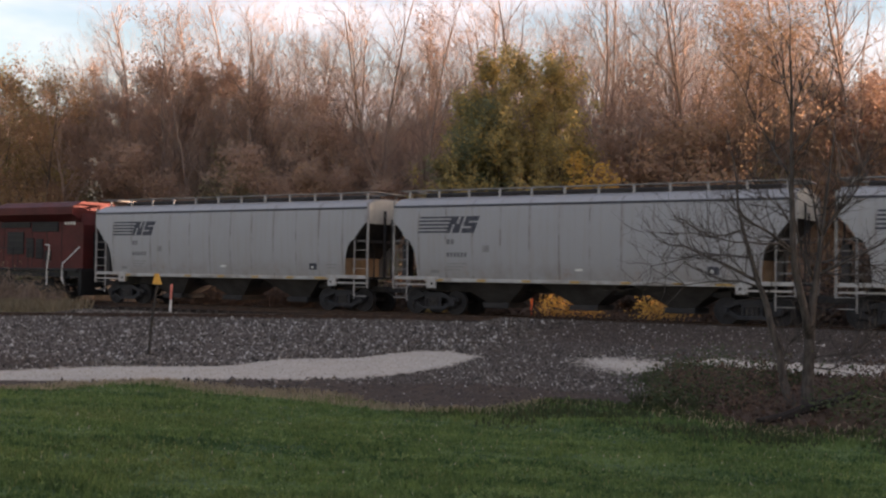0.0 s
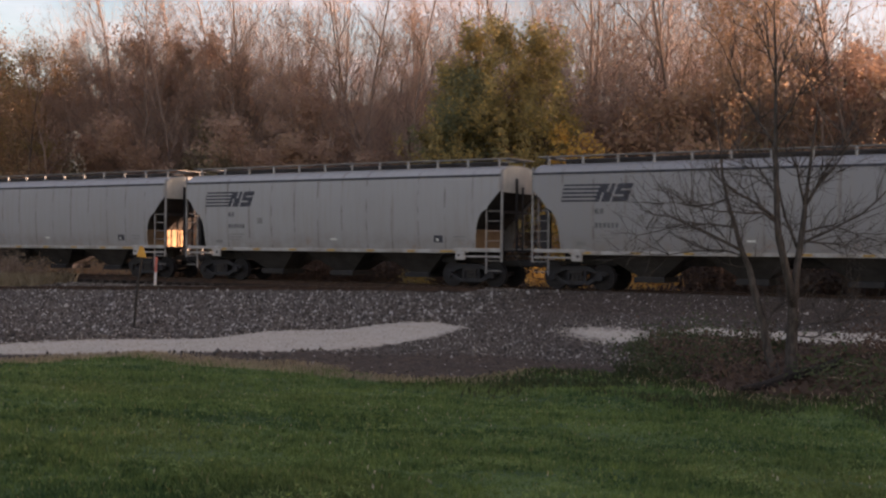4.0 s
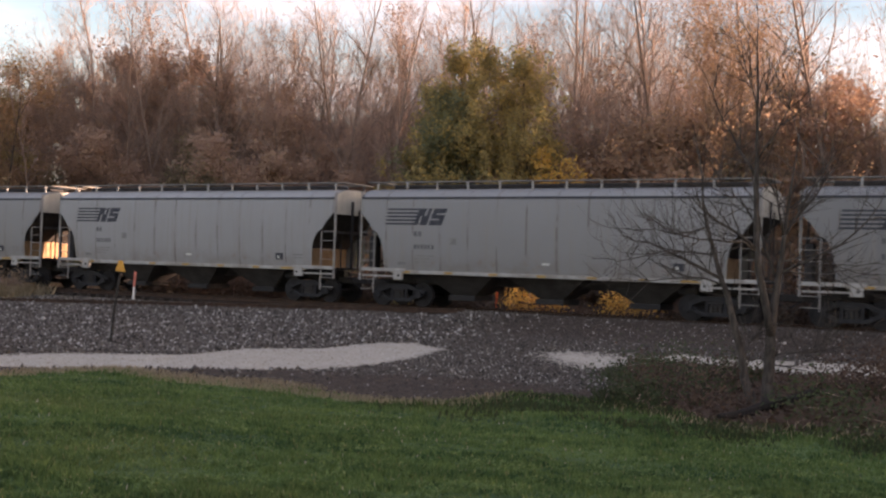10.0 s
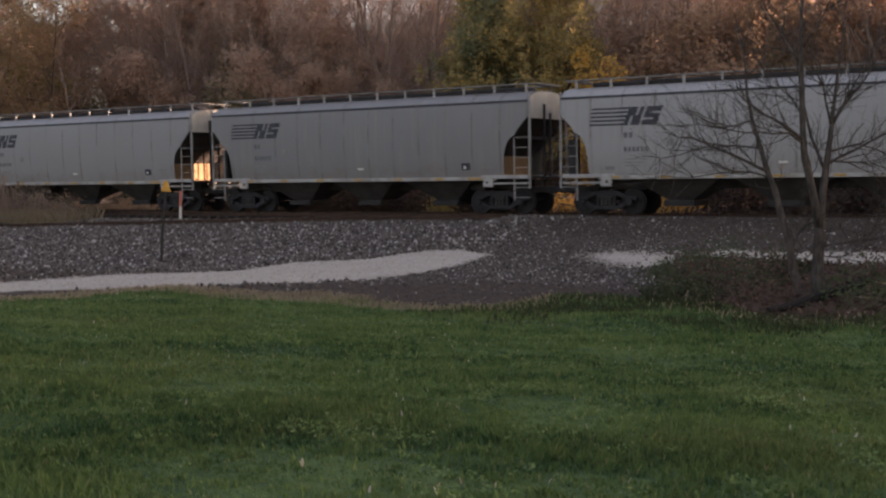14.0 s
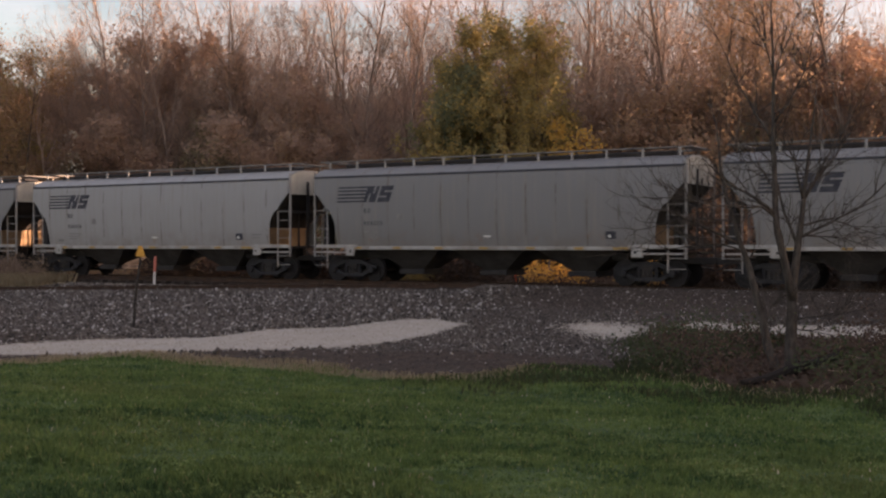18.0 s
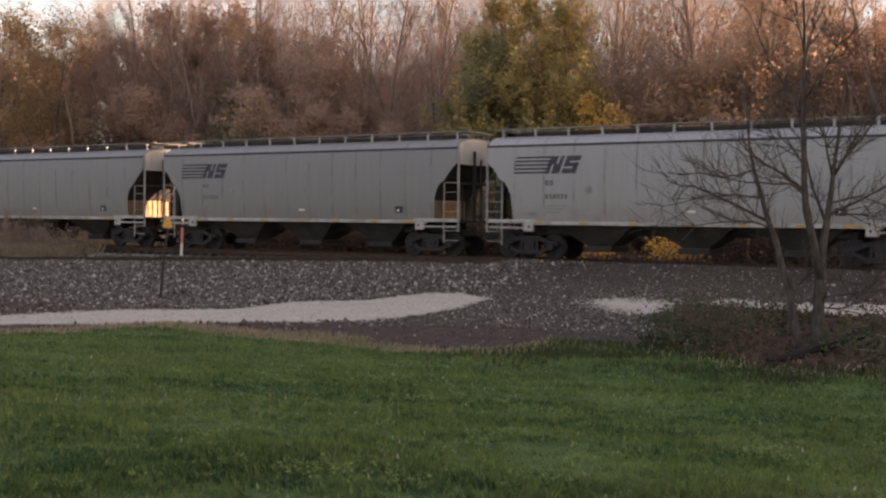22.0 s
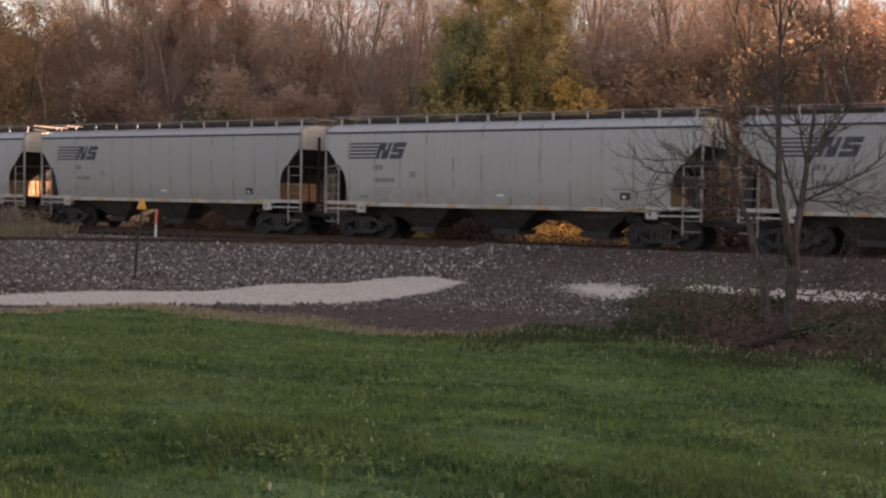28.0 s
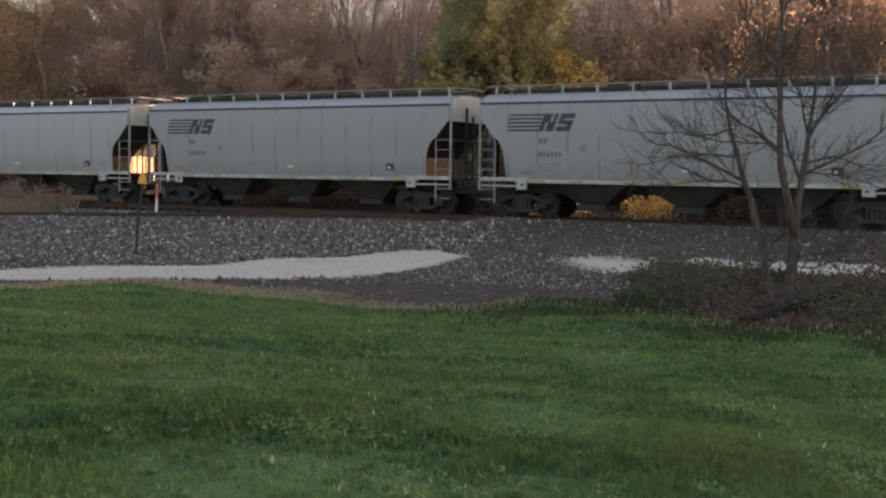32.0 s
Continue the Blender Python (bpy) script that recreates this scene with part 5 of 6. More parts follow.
def far_woods():
    """The wood's far side, closed by distance: a ragged belt that stands behind all the trees."""
    r = np.random.default_rng(91)
    ang = np.linspace(2, 63, 1800)
    reach = np.minimum((46.0 - EYE[1]) / np.cos(np.radians(ang)), 122.0) + 2.0 * np.sin(ang * 0.7)
    x, y = -reach * np.sin(np.radians(ang)), EYE[1] + reach * np.cos(np.radians(ang))
    rise = np.array([5.5 + 1.2 * min(max((a - 22) / 12, 0), 1) + 1.6 * noise.noise((a * 0.3, 0, 5.0)) + 0.5 * noise.noise((a * 1.7, 3.0, 8.0)) for a in ang]) + r.uniform(-0.15, 0.15, len(ang))
    crest = reach * np.tan(np.radians(rise)) + 1.5
    rows = 7
    v, idx = [], np.arange(len(ang) * rows).reshape(len(ang), rows)
    for k in range(rows):
        u = k / (rows - 1)
        bulge = np.array([noise.noise((a * 0.8, u * 3, 2.0)) for a in ang])
        v.append(np.stack([x, y + bulge * 1.2 * (1 - u), top(x, y) - 0.3 + (crest + 0.3) * u], -1))
    v = np.stack(v, 1).reshape(-1, 3)
    f = np.stack([idx[:-1, :-1], idx[1:, :-1], idx[1:, 1:], idx[:-1, 1:]], -1).reshape(-1, 4)
    tagged(soup("backdrop", v, f, FAR_WOOD), "hazy brown far side of the bare woods", "woods", kind="structure")


far_woods()
brush("undergrowth", "dark green brambles at the wood's foot", ring_spots(26, 30, 52, 15, 20, 1.6, 3.4, 3), LEAF_GREEN, 9000, 0.1, 3)
brush("pale_bush", "pale dry bush at the wood's edge", [(-56.3, 12.2, 0.5, 8.5), (-56.7, 12.4, 0.8, 7.3)], PALE, 800, 0.1, 9, "bush")
brush("golden_bush", "golden-leaved bush at the wood's edge", [(along(23.4, 14), 14, 1.5, 8.2), (along(24.6, 14.5), 14.5, 1.3, 7.4), (along(22.9, 13.6), 13.6, 1.0, 7.2)], LEAF_GOLD, 5200, 0.1, 4, "bush")
brush("sunlit_bush", "low yellow bush lit by the sun beyond the main track", [(-21.9, 8.0, 0.9, 1.05), (-20.9, 8.3, 0.8, 0.95)], LEAF_GOLD, 2600, 0.06, 5, "bush")
brush("sunlit_bush", "low golden bush lit by the sun beyond the main track", [(-17.8, 9.2, 0.9, 1.05), (-17.0, 9.4, 0.8, 1.0)], LEAF_GOLD, 2400, 0.06, 6, "bush")
brush("low_brush", "low orange-brown brush on the far bank of the track", [(x, 8.0 + (k % 3), 1.3, 1.0) for k, x in enumerate(np.arange(-56, -40, 1.5))], LEAF_ORANGE, 4500, 0.08, 7)
# dark leaves here replace shade on the far bank's sunlit ground
brush("low_brush", "low brush on the far bank, coloured dark in place of shade", [(x, 5.2 + 0.8 * (k % 3), 0.9, 0.5) for k, x in enumerate(np.arange(-24, -10, 0.7))], SHADE_LEAF, 9000, 0.06, 15)
# added out of sight behind the train, to block sun on the bays
brush("tall_brush", "unseen tall brush added to keep the sun off the hopper bays", [(x, 12.0 + 0.5 * (k % 3), 0.9, 3.9) for k, x in enumerate(np.concatenate([np.arange(-21, -14.6, 0.55), np.arange(-9.6, -4.5, 0.55)]))], SHADE_LEAF, 30000, 0.11, 16)
# outside the view; added so the ground beyond the track stays shaded
brush("low_brush", "unseen low brush added to shade the far bank", [(-5.5 + (k % 3), 8.5 + 0.62 * k, 1.0, 1.6) for k in range(15)], LITTER, 9000, 0.09, 10)
# placed up-sun of the track to shade the hopper bays
brush("low_brush", "waist-high brown brush added to shade the hopper bays", [(-36.5 + 0.8 * k, 6.3 + 0.5 * (k % 3), 0.9, 2.0) for k in range(14)], LITTER, 9000, 0.09, 12)
# dark brush added behind the cars; its colour stands in for shade
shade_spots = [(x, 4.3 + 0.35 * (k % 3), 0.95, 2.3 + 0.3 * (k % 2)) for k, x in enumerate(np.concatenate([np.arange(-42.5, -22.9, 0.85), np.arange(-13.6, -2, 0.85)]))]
brush("shady_brush", "brown brush beyond the main track, coloured dark in place of shade", shade_spots, SHADE_LEAF, 27000, 0.085, 13)
brush("sunlit_bush", "small yellow bush beside the main track", [(-25.7, 3.1, 0.38, 0.95), (-25.4, 3.15, 0.3, 0.8)], LEAF_OLIVE, 900, 0.05, 14, "bush")
brush("dry_weeds", "tall brown weeds between the tracks", [(-44.4, -2.3, 0.7, 1.7), (-46.3, -2.5, 0.9, 2.3), (-48.2, -2.6, 1.2, 2.6), (-42.9, -2.2, 0.4, 1.0)], DRY_WEED, 5200, 0.04, 8, "weeds", 1600)


def blades(name, label, x, y, h, w, mat, seed, category):
    """Upright grass blades, each one leaf with a bend."""
    r = np.random.default_rng(seed)
    n = len(x)
    z = top(x, y)
    a = r.uniform(0, 2 * math.pi, n)
    s = np.stack([np.cos(a), np.sin(a), np.zeros(n)], -1) * (w * r.uniform(0.7, 1.3, n))[:, None]
    bend = np.stack([np.cos(a + 1.57), np.sin(a + 1.57), np.zeros(n)], -1) * (h * r.uniform(-0.7, 0.7, n))[:, None]
    p = np.stack([x, y, z - 0.01], -1)
    hh = h * r.uniform(0.55, 1.2, n)
    midp = p + bend * 0.35 + np.stack([np.zeros(n), np.zeros(n), hh * 0.6], -1)
    tip = p + bend + np.stack([np.zeros(n), np.zeros(n), hh], -1)
    v = np.stack([p - s, p + s, midp + s * 0.7, tip, midp - s * 0.7], 1).reshape(-1, 3)
    ob = soup(name, v, np.arange(n * 5).reshape(-1, 5), mat)
    return tagged(ob, label, category, kind="stuff")


def scatter(n, x0, x1, y0, y1, seed, test):
    r = np.random.default_rng(seed)
    x, y = r.uniform(x0, x1, n), r.uniform(y0, y1, n)
    ok = test(x, y, r.uniform(0, 1, n))
    return x[ok], y[ok]


def in_view(x, y, pad=1.5):
    """The wedge of land before the viewer."""
    dx, dy = x - EYE[0], y - EYE[1]
    ang = np.degrees(np.arctan2(-dx, dy))
    return (ang > 5) & (ang < 57) & (np.hypot(dx, dy) > 3.0)


def build_lawn():
    def near(x, y, u):
        d = np.hypot(x, y - EYE[1])
        return in_view(x, y) & (u < np.clip((9.5 / np.maximum(d, 1)) ** 1.7, 0, 1)) & (inside(LAWN, x, y) > -0.25 + 0.5 * (u - 0.5))
    x, y = scatter(800000, -26, 1, -35.5, -15.3, 21, near)
    d = np.hypot(x, y - EYE[1])
    patch = np.array([noise.noise((a * 0.6, b * 0.6, 9.0)) + 0.7 * noise.noise((a * 2.8, b * 2.8, 2.0)) + 0.8 * noise.noise((a * 6.5, b * 6.5, 5.0)) for a, b in zip(x, y)])
    h = np.clip(0.052 + 0.05 * patch, 0.024, 0.12) * (1 + d * 0.01)
    blades("lawn_grass", "short green lawn grass", x, y, h, 0.0035 + 0.00055 * d, GRASS, 22, "grass")

    def weedy(x, y, u):
        p = np.array([noise.noise((a * 0.45, b * 0.45, 4.0)) for a, b in zip(x, y)])
        return in_view(x, y) & (p > 0.02 + 0.25 * u) & (inside(LAWN, x, y) > 0.5)
    x, y = scatter(30000, -20, 1, -35.5, -19, 23, weedy)
    blades("lawn_weeds", "pale clover and dry blades in the lawn", x, y, np.full(len(x), 0.062), np.full(len(x), 0.012), CLOVER, 24, "weeds")

    def mat_spots(x, y, u):
        p = np.array([noise.noise((a * 1.1, b * 1.1, 17.0)) + 0.6 * noise.noise((a * 3.5, b * 3.5, 3.0)) for a, b in zip(x, y)])
        d = np.hypot(x, y - EYE[1])
        return in_view(x, y) & (p > 0.16 + 0.3 * u) & (inside(LAWN, x, y) > 0.8) & (u < np.clip((11 / d) ** 1.5, 0, 1))
    x, y = scatter(170000, -20, 1, -35.5, -19, 33, mat_spots)
    r = np.random.default_rng(36)
    v, f = leaf_cards(r, np.stack([x, y, top(x, y) + 0.055], -1), len(x), 0.017, 0.012, (0, -0.25, 1))
    tagged(soup("clover_mat", v, f, CLOVER), "low clover with small round leaves in the lawn", "clover", kind="stuff")

    x, y = scatter(6500, -20, 1, -35.0, -20, 27, lambda a, b, u: in_view(a, b) & (inside(LAWN, a, b) > 0.3) & (u < np.array([0.12 + 0.8 * noise.noise((q * 0.7, w * 0.7, 14.0)) for q, w in zip(a, b)])))
    blades("lawn_flowers", "small pale flower heads and dry leaves in the lawn", x, y, np.full(len(x), 0.055), np.full(len(x), 0.011), PALE, 28, "weeds")

    def weed_rim(x, y, u):
        dd = inside(LAWN, x, y)
        p = np.array([noise.noise((a * 0.9, b * 0.9, 8.0)) for a, b in zip(x, y)])
        return in_view(x, y) & (dd > -0.35) & (dd < 2.4) & (u < np.clip(0.75 - 0.3 * dd + 0.8 * p, 0, 1) * np.clip((x + 12.5) / 3, 0, 1))
    x, y = scatter(34000, -12.5, 1, -24, -14.5, 29, weed_rim)
    blades("rim_weeds", "dark low weeds where the lawn meets the bank", x, y, np.full(len(x), 0.13), np.full(len(x), 0.012), WEED, 30, "weeds")

    def fringe(x, y, u):
        dd = inside(LAWN, x, y)
        return in_view(x, y) & (dd < 0.5) & (dd > np.where(x < -14, -0.95, -0.5)) & (u < np.where(x < -10.5, 0.55, 0.12))
    x, y = scatter(90000, -26, -2, -24, -16.5, 25, fringe)
    blades("lawn_edge_grass", "longer straw-coloured grass along the lawn's edge", x, y, np.full(len(x), 0.12), np.full(len(x), 0.008), STRAW, 26, "grass")


def build_stones():
    def ok(x, y, u):
        lawn, path, leaf, soil = zones(x, y)
        d = np.hypot(x, y - EYE[1])
        return in_view(x, y) & (lawn < 0.3) & (path < 0.25 + 0.3 * u) & (leaf < 0.5) & (u > np.where(y > -7.2, soil * 1.3, soil * 0.9)) & (y < -1.9)
    x, y = scatter(150000, -50, -2, -20, -1.5, 31, ok)
    r = np.random.default_rng(32)
    n = len(x)
    s = r.uniform(0.026, 0.066, n) * (1 + 0.5 * (r.uniform(0, 1, n) > 0.93)) * np.where(x > -16.5, 0.55, 1.0)
    unit = np.array([[1, 0, 0], [-1, 0, 0], [0, 1, 0], [0, -1, 0], [0, 0, 1], [0, 0, -1]], float)
    v = unit[None] * (s[:, None] * r.uniform(0.6, 1.25, (n, 3)))[:, None, :] + r.normal(0, 0.22, (n, 6, 3)) * s[:, None, None]
    a = r.uniform(0, 6.28, n)
    c, q = np.cos(a)[:, None], np.sin(a)[:, None]
    v[..., 0], v[..., 1] = v[..., 0] * c - v[..., 1] * q, v[..., 0] * q + v[..., 1] * c
    v += np.stack([x, y, top(x, y) + s * 0.25], -1)[:, None, :]
    tri = np.array([[0, 2, 4], [2, 1, 4], [1, 3, 4], [3, 0, 4], [2, 0, 5], [1, 2, 5], [3, 1, 5], [0, 3, 5]])
    f = (tri[None] + (np.arange(n) * 6)[:, None, None]).reshape(-1, 3)
    tagged(soup("ballast_stones", v.reshape(-1, 3), f, STONE), "grey crushed stone on the slope below the siding", "stones", kind="stuff")


def build_path_grit():
    """Loose pale grit on the path, thicker towards its edges."""
    x, y = scatter(60000, -40, -3, -20, -8, 34, lambda a, b, u: in_view(a, b) & (zones(a, b)[1] > 0.25) & (u < 0.22))
    r = np.random.default_rng(35)
    n = len(x)
    s = r.uniform(0.012, 0.035, n)
    unit = np.array([[1, 0, 0], [-0.5, 0.87, 0], [-0.5, -0.87, 0], [0, 0, 1.0]])
    v = unit[None] * (s[:, None] * r.uniform(0.6, 1.3, (n, 3)))[:, None, :] + r.normal(0, 0.2, (n, 4, 3)) * s[:, None, None]
    v += np.stack([x, y, top(x, y) + s * 0.2], -1)[:, None, :]
    tri = np.array([[0, 1, 3], [1, 2, 3], [2, 0, 3]])
    f = (tri[None] + (np.arange(n) * 4)[:, None, None]).reshape(-1, 3)
    tagged(soup("path_grit", v.reshape(-1, 3), f, GRIT), "loose pale grit on the gravel path", "gravel", kind="stuff")


def build_bank():
    def ok(x, y, u):
        return in_view(x, y) & (inside(BANK, x, y) > -0.3 + 0.6 * u)
    x, y = scatter(26000, -11, 3, -19.5, -8.5, 41, ok)
    r = np.random.default_rng(42)
    c = np.stack([x, y, top(x, y) + 0.03], -1)
    v, f = leaf_cards(r, c, len(c), 0.06, 0.025, (0, 0, 1))
    tagged(soup("leaf_litter", v, f, LITTER), "fallen brown leaves on the bank round the bare tree", "leaves", kind="stuff")
    spots = [(-9.3, -11.4, 0.6, 0.35), (-8.6, -10.9, 0.5, 0.4), (-8.2, -12.6, 0.6, 0.25), (-7.6, -10.4, 0.6, 0.3), (-7.0, -13.8, 0.6, 0.3), (-8.9, -14.3, 0.7, 0.25), (-7.8, -16.0, 0.9, 0.25), (-4.2, -16.6, 1.0, 0.3), (-3.2, -17.3, 1.0, 0.3)]
    brush("green_weeds", "low green weeds and brambles on the bank", spots, WEED, 5000, 0.035, 43, "weeds", 60)
    spots = [(-8.4, -13.4, 0.9, 0.3), (-7.2, -12.4, 0.9, 0.35), (-6.6, -15.6, 1.1, 0.25), (-4.6, -13.6, 1.2, 0.5), (-3.6, -14.6, 1.2, 0.5), (-3.2, -12.4, 1.0, 0.45)]
    brush("dry_weeds", "dry brown weeds and leaves on the bank", spots, LITTER, 6500, 0.04, 44, "weeds", 40)
    x, y = scatter(11000, -10.2, -6.6, -18.5, -9.5, 45, lambda a, b, u: in_view(a, b) & (inside(BANK, a, b) > -0.5) & (u < np.array([0.3 + 0.9 * noise.noise((q * 0.8, w * 0.8, 6.0)) for q, w in zip(a, b)])))
    blades("bank_grass", "rough green grass and weeds on the bank", x, y, np.full(len(x), 0.2), np.full(len(x), 0.011), WEED, 46, "grass")
    x, y = scatter(9000, -5.2, 2.0, -18.5, -9.5, 47, lambda a, b, u: in_view(a, b) & (inside(BANK, a, b) > -0.5) & (u < np.array([0.1 + 0.9 * noise.noise((q * 0.7, w * 0.7, 2.0)) for q, w in zip(a, b)])))
    blades("bank_grass", "rough yellowing grass among the fallen leaves", x, y, np.full(len(x), 0.14), np.full(len(x), 0.011), WEED, 48, "grass")
    g = thing("fallen_log", "dark fallen branch lying on the bank below the bare tree", "log")
    pts = [(-5.85, -17.3), (-5.6, -16.6), (-5.3, -16.0), (-4.95, -15.4), (-4.6, -14.9)]
    part("limb", tube([(x, y, top1(x, y) + 0.06 + 0.02 * k - (0.02 if k % 2 else -0.02)) for k, (x, y) in enumerate(pts)], [0.045, 0.095, 0.115, 0.105, 0.07], 8), BARK_BLACK, g)
    part("side_branch", tube([(-5.3, -16.0, top1(-5.3, -16.0) + 0.12), (-4.9, -16.15, top1(-4.9, -16.15) + 0.2), (-4.6, -16.3, top1(-4.6, -16.3) + 0.16)], [0.05, 0.035, 0.02], 6), BARK_BLACK, g)


def build_near_tree():
    """The bare tree on the bank: three stems from one foot, long low limbs and a fine crown."""
    r = np.random.default_rng(61)
    t = thing("bare_bank_tree", "leafless grey tree with three stems on a leafy bank", "tree", m=pose(-5.75, -14.75, top1(-5.75, -14.75)))
    # the picture's plane at the tree: s runs across the view, z up
    across = Vector((math.cos(radians(30.5)), math.sin(radians(30.5)), 0))
    deep = Vector((-across.y, across.x, 0))
    sticks = {1: [], 2: [], 3: []}

    def at(s, z, d=0.0):
        return across * s + deep * d + Vector((0, 0, z))

    def bough(pts, r0, r1, level):
        out = []
        n = len(pts) - 1
        for k in range(n):
            a, b = pts[k], pts[k + 1]
            m = (a + b) / 2 + Vector(r.normal(0, 0.03 * (b - a).length, 3))
            q0, q1 = r0 + (r1 - r0) * k / n, r0 + (r1 - r0) * (k + 1) / n
            sticks[level] += [(a, m, q0, (q0 + q1) / 2), (m, b, (q0 + q1) / 2, q1)]
            out += [(a, b - a, q0), (m, b - a, q1)]
        out.append((pts[-1], pts[-1] - pts[-2], r1))
        return out

    def sprout(line, n, length, r0, level, bias=0.0):
        made = []
        for _ in range(n):
            p, d, rr = line[r.integers(max(1, int(len(line) * 0.2)), len(line))]
            d = d.normalized() + Vector(r.normal(0, 0.65, 3)) + Vector((0, 0, 0.15 + bias))
            d.normalize()
            ln = length * r.uniform(0.5, 1.3)
            pts = [Vector(p)]
            for k in range(3):
                d = (d + Vector(r.normal(0, 0.2, 3)) + Vector((0, 0, 0.08))).normalized()
                pts.append(pts[-1] + d * ln / 3)
            made.append(bough(pts, min(r0, rr * 0.8), r0 * 0.35, level))
        return made

    stems = [
        ([at(0.14, -0.3), at(0.16, 0.12), at(0.17, 0.76), at(0.19, 1.34), at(0.23, 1.92), at(0.3, 2.5), at(0.38, 3.09), at(0.42, 3.5), at(0.47, 3.96), at(0.54, 4.55), at(0.62, 5.13), at(0.69, 5.84)], [0.17, 0.135, 0.115, 0.105, 0.082, 0.068, 0.055, 0.045, 0.034, 0.024, 0.016, 0.008]),
        ([at(-0.06, -0.3, 0.05), at(-0.12, 0.05, 0.08), at(-0.28, 0.51, 0.1), at(-0.39, 1.09, 0.1), at(-0.55, 1.67, 0.1), at(-0.65, 2.19, 0.2), at(-0.8, 2.53, 0.2), at(-0.93, 2.99, 0.2), at(-1.06, 3.51, 0.3), at(-1.18, 4.03, 0.3), at(-1.21, 4.5, 0.3), at(-1.27, 4.96, 0.3), at(-1.43, 5.66, 0.3)], [0.13, 0.11, 0.09, 0.076, 0.068, 0.06, 0.054, 0.044, 0.036, 0.028, 0.021, 0.014, 0.007]),
        ([at(0.19, 1.4, -0.02), at(0.1, 1.86, -0.03), at(-0.01, 2.32, -0.05), at(-0.14, 2.78, -0.1), at(-0.18, 3.25, -0.1), at(-0.2, 3.95, -0.1), at(-0.22, 4.64, -0.1), at(-0.22, 5.4, -0.1), at(-0.23, 6.28, -0.1), at(-0.24, 7.15), at(-0.24, 7.85)], [0.085, 0.08, 0.076, 0.07, 0.062, 0.054, 0.046, 0.036, 0.026, 0.016, 0.008]),
    ]
    lines = []
    for pts, rad in stems:
        part("trunk", tube(pts, rad, 9), BARK_GREY, t, smooth=True)
        lines.append([(p, pts[min(k + 1, len(pts) - 1)] - pts[max(k - 1, 0)], rad[k]) for k, p in enumerate(pts)])
    limbs = []
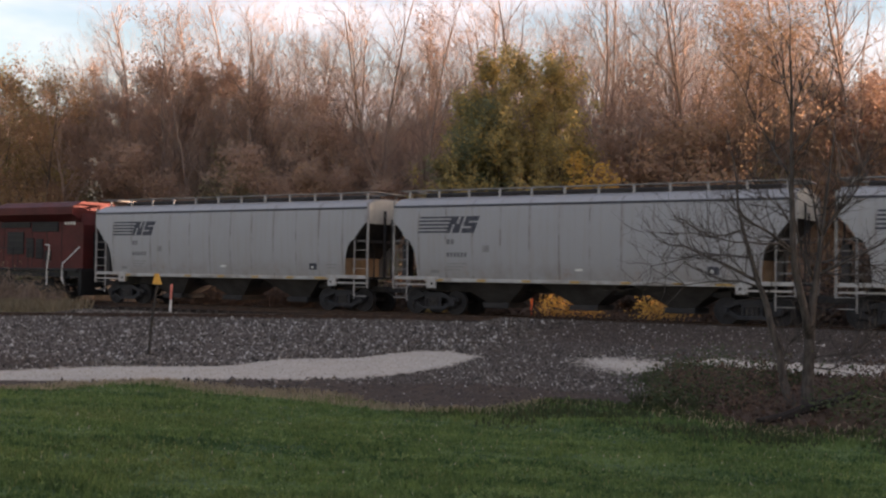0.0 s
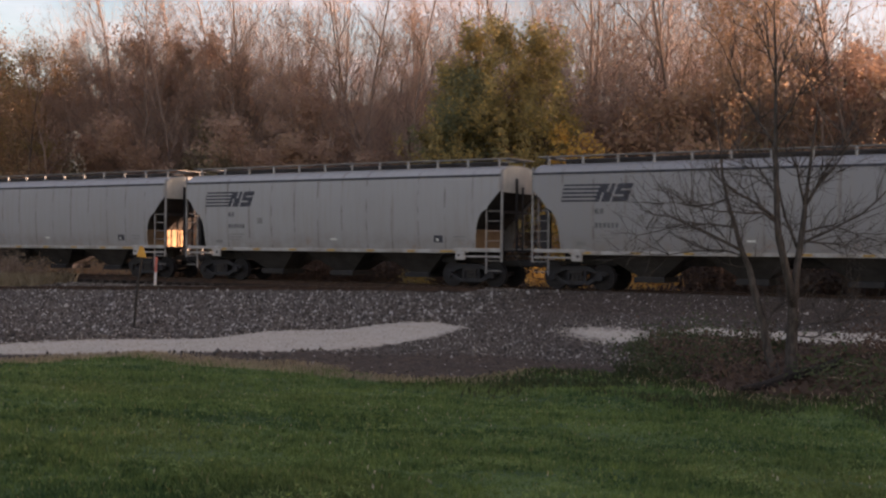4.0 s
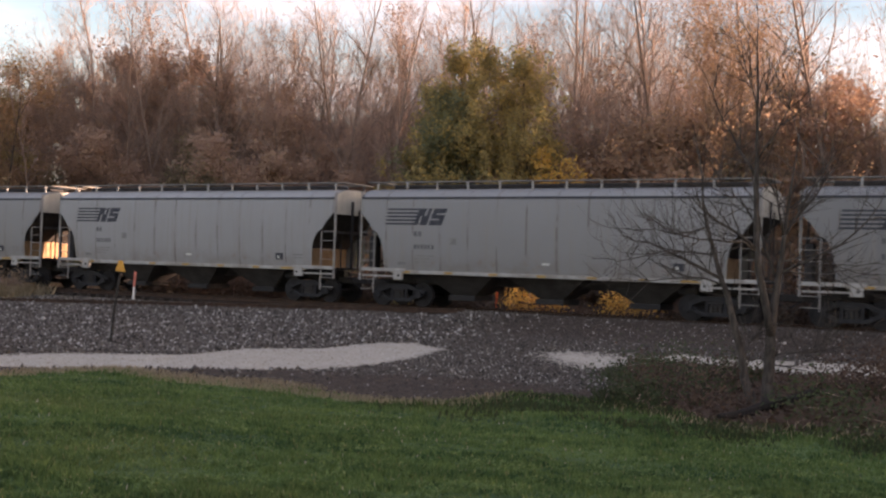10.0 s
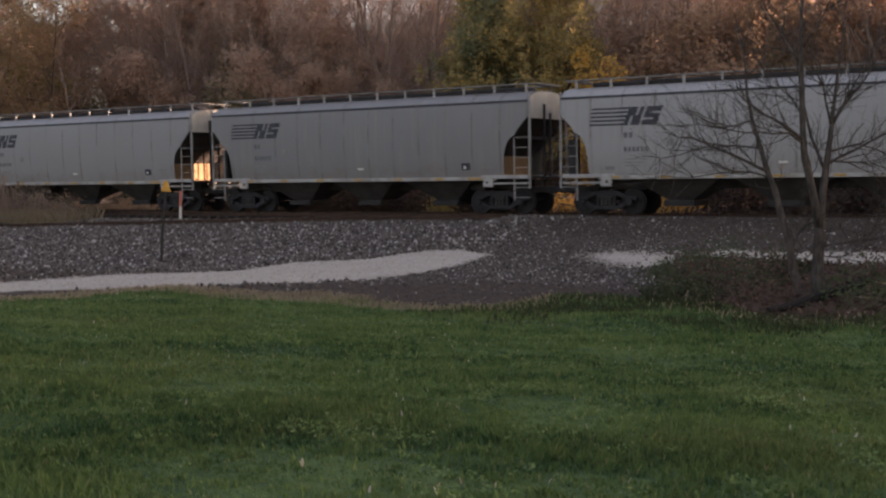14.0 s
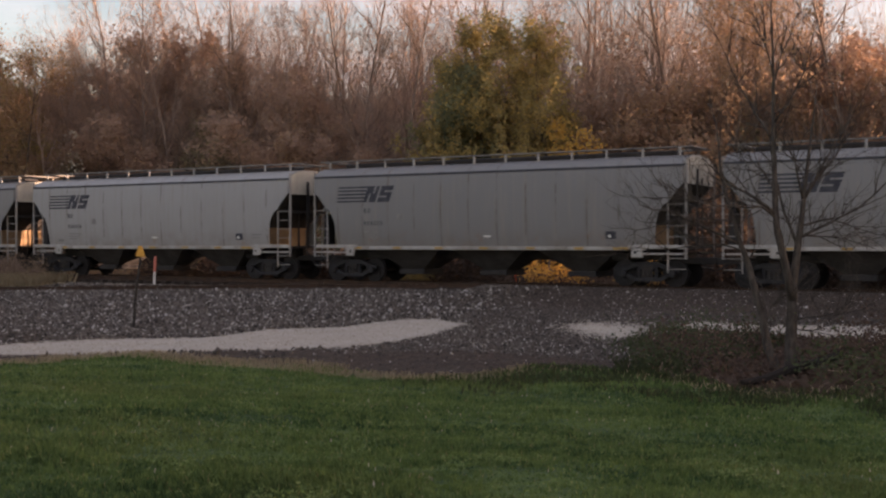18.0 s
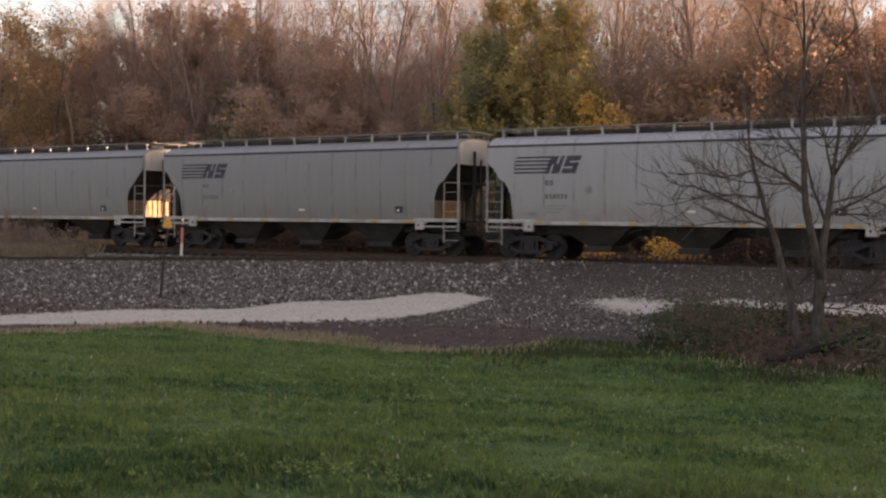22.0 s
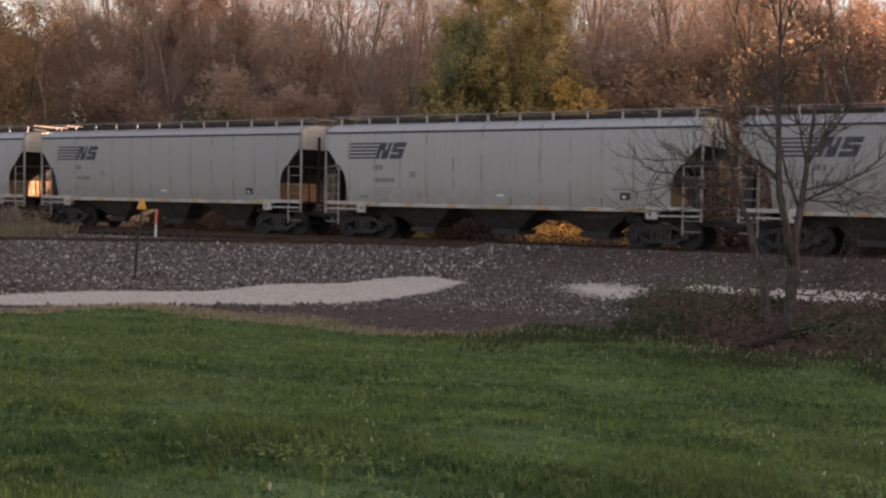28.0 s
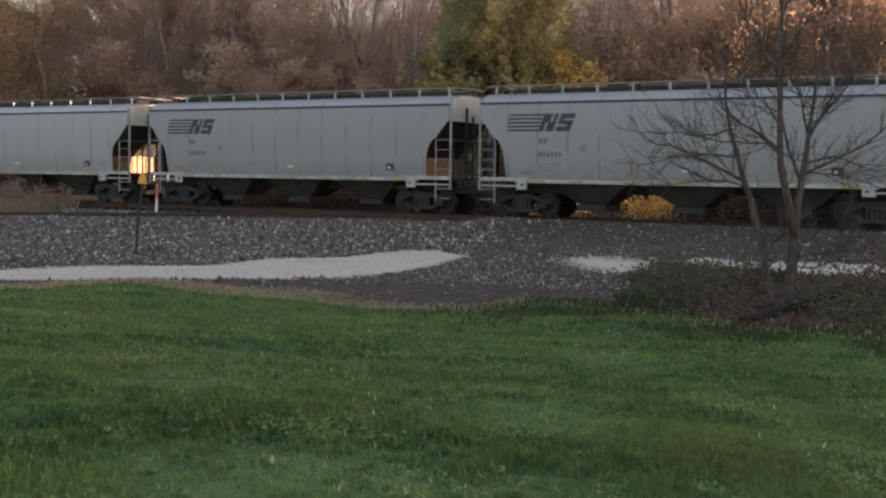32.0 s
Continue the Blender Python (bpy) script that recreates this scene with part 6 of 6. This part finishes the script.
    for pts, r0 in (
            ([at(0.29, 2.56, 0.05), at(0.18, 2.91, 0.15), at(0.02, 3.49, 0.25), at(-0.08, 3.95, 0.3), at(-0.15, 4.35, 0.3), at(-0.28, 5.05, 0.3)], 0.055),
            ([at(0.43, 3.44), at(0.62, 3.85, -0.1), at(0.78, 4.21, -0.2), at(1.06, 4.68, -0.3), at(1.29, 5.15, -0.3)], 0.045),
            ([at(0.45, 3.47), at(0.79, 3.92, 0.2), at(1.24, 4.45, 0.3), at(1.53, 4.87, 0.4)], 0.045),
            ([at(0.4, 3.44), at(0.24, 3.84, -0.2), at(0.15, 4.19, -0.3), at(0.06, 4.65, -0.3)], 0.042),
            ([at(0.33, 2.65), at(0.82, 2.93, -0.2), at(1.39, 3.26, -0.4), at(1.9, 3.77, -0.5), at(2.18, 4.19, -0.5)], 0.045),
            ([at(0.38, 2.91), at(0.7, 2.98, 0.2), at(1.05, 3.05, 0.4), at(1.63, 2.89, 0.6), at(2.16, 2.73, 0.7)], 0.035),
            ([at(0.32, 2.74), at(0.76, 2.69, 0.1), at(1.29, 2.65, 0.2), at(1.82, 2.49, 0.2)], 0.03),
            ([at(-0.8, 2.53, 0.2), at(-1.33, 2.78, 0.1), at(-1.8, 2.97, 0.0), at(-2.33, 3.21, -0.1), at(-2.92, 3.34, -0.1)], 0.048),
            ([at(-0.17, 3.13, -0.1), at(-0.59, 3.41, -0.3), at(-1.0, 3.63, -0.4), at(-1.42, 3.91, -0.5), at(-1.75, 4.22, -0.6)], 0.05),
            ([at(-0.16, 3.07, -0.1), at(-0.53, 3.27, -0.4), at(-0.94, 3.25, -0.7), at(-1.52, 3.27, -0.9), at(-2.1, 3.37, -1.0), at(-2.64, 3.76, -1.0)], 0.038),
            ([at(-0.93, 2.99, 0.2), at(-1.22, 3.04, 0.4), at(-1.75, 3.09, 0.6), at(-2.27, 2.95, 0.7), at(-2.84, 2.82, 0.7)], 0.03),
            ([at(-0.7, 2.36, 0.2), at(-1.09, 2.52, 0.4), at(-1.61, 2.51, 0.7), at(-2.14, 2.43, 0.8), at(-2.78, 2.47, 0.9)], 0.03),
            ([at(-1.07, 3.57, 0.3), at(-1.35, 3.48, 0.2), at(-1.7, 3.41, 0.1), at(-2.16, 3.48, 0.1), at(-2.63, 3.44, 0.1)], 0.026),
            ([at(-0.2, 3.65, -0.1), at(-0.37, 4.0, 0.1), at(-0.55, 4.2, 0.2), at(-0.79, 4.25, 0.3)], 0.028),
            ([at(0.2, 1.0), at(0.69, 1.12, -0.3), at(1.09, 1.19, -0.5), at(1.7, 1.3, -0.6)], 0.022),
            ([at(0.18, 0.85), at(0.64, 0.77, 0.3), at(0.99, 0.84, 0.5), at(1.44, 1.08, 0.6)], 0.02),
            ([at(-0.33, 0.92, 0.1), at(-0.22, 1.21, 0.1), at(-0.12, 1.39, 0.1), at(-0.04, 1.45, 0.1)], 0.034),
            ([at(-0.21, 4.94, -0.1), at(0.0, 5.29, -0.3), at(0.28, 5.94, -0.5), at(0.49, 6.76, -0.5)], 0.036),
            ([at(-0.21, 4.53, -0.1), at(-0.49, 5.16, 0.2), at(-0.83, 5.79, 0.3), at(-1.2, 6.72, 0.4)], 0.04),
            ([at(-0.22, 5.69, -0.1), at(0.03, 6.4, 0.2), at(0.36, 7.17, 0.3)], 0.028),
            ([at(-0.22, 5.87, -0.1), at(-0.44, 6.45, -0.3), at(-0.69, 7.26, -0.4)], 0.028)):
        r0 *= 0.72
        limbs.append(bough(pts, r0, 0.008, 1))
        n = len(pts) * 2 - 2
        done = sticks[1][-n:]
        bm = bmesh.new()
        add_tube(bm, [done[0][0]] + [q[1] for q in done], [done[0][2]] + [q[3] for q in done], 6)
        part("limb", bm, BARK_GREY, t, smooth=True)
    for ln in limbs + lines:
        for br in sprout(ln, 13 if ln in limbs else 12, 0.9, 0.012, 2, 0.06):
            sprout(br, 6, 0.5, 0.0055, 3)
    vs = {k: [(np.array(a), np.array(b), c, d) for a, b, c, d in v] for k, v in sticks.items()}
    soup("twig_spray", *stick_mesh(vs, (2, 3), {2: 4, 3: 3}), BARK_GREY, t)
    tips = np.array([np.array(b) for a, b, c, d in sticks[3] if b.z > 5.2])
    soup("last_leaves", *leaf_cards(r, tips, 260, 0.05, 0.06), LEAF_ORANGE, t, "few last brown leaves")


def build_straw():
    x, y = scatter(16000, -56, -40.6, -4.4, -1.6, 51, lambda a, b, u: u < np.clip((-40.5 - a) / 4, 0.1, 0.95))
    blades("dry_grass", "pale dry grass between the tracks", x, y, np.full(len(x), 0.5), np.full(len(x), 0.013), STRAW, 52, "grass")


build_straw()
build_lawn()
build_stones()
build_path_grit()
build_bank()
build_near_tree()


# ---- what moves: the train, and its wheels ----
def motions():
    times = RUN_T
    for k, car in enumerate(cars):
        walk(car, [(t, pose(FIRST + PITCH * k - run(t), 0, 0)) for t in times])
    walk(locomotive, [(t, pose(FIRST - PITCH / 2 - 10.85 - run(t), 0, 0)) for t in times])
    for unit in cars + [locomotive]:
        radius = 0.53 if unit is locomotive else 0.456
        n = int(RUN_S[-1] / radius / radians(80)) + 1
        marks = [32.0 * q / n for q in range(n + 1)]
        for o in unit.children_recursive:
            if o.name.startswith("wheelset"):
                spot = o.location.copy()
                walk(o, [(t, pose(*spot, 0, -math.degrees(run(t) / radius), 0)) for t in marks])


motions()
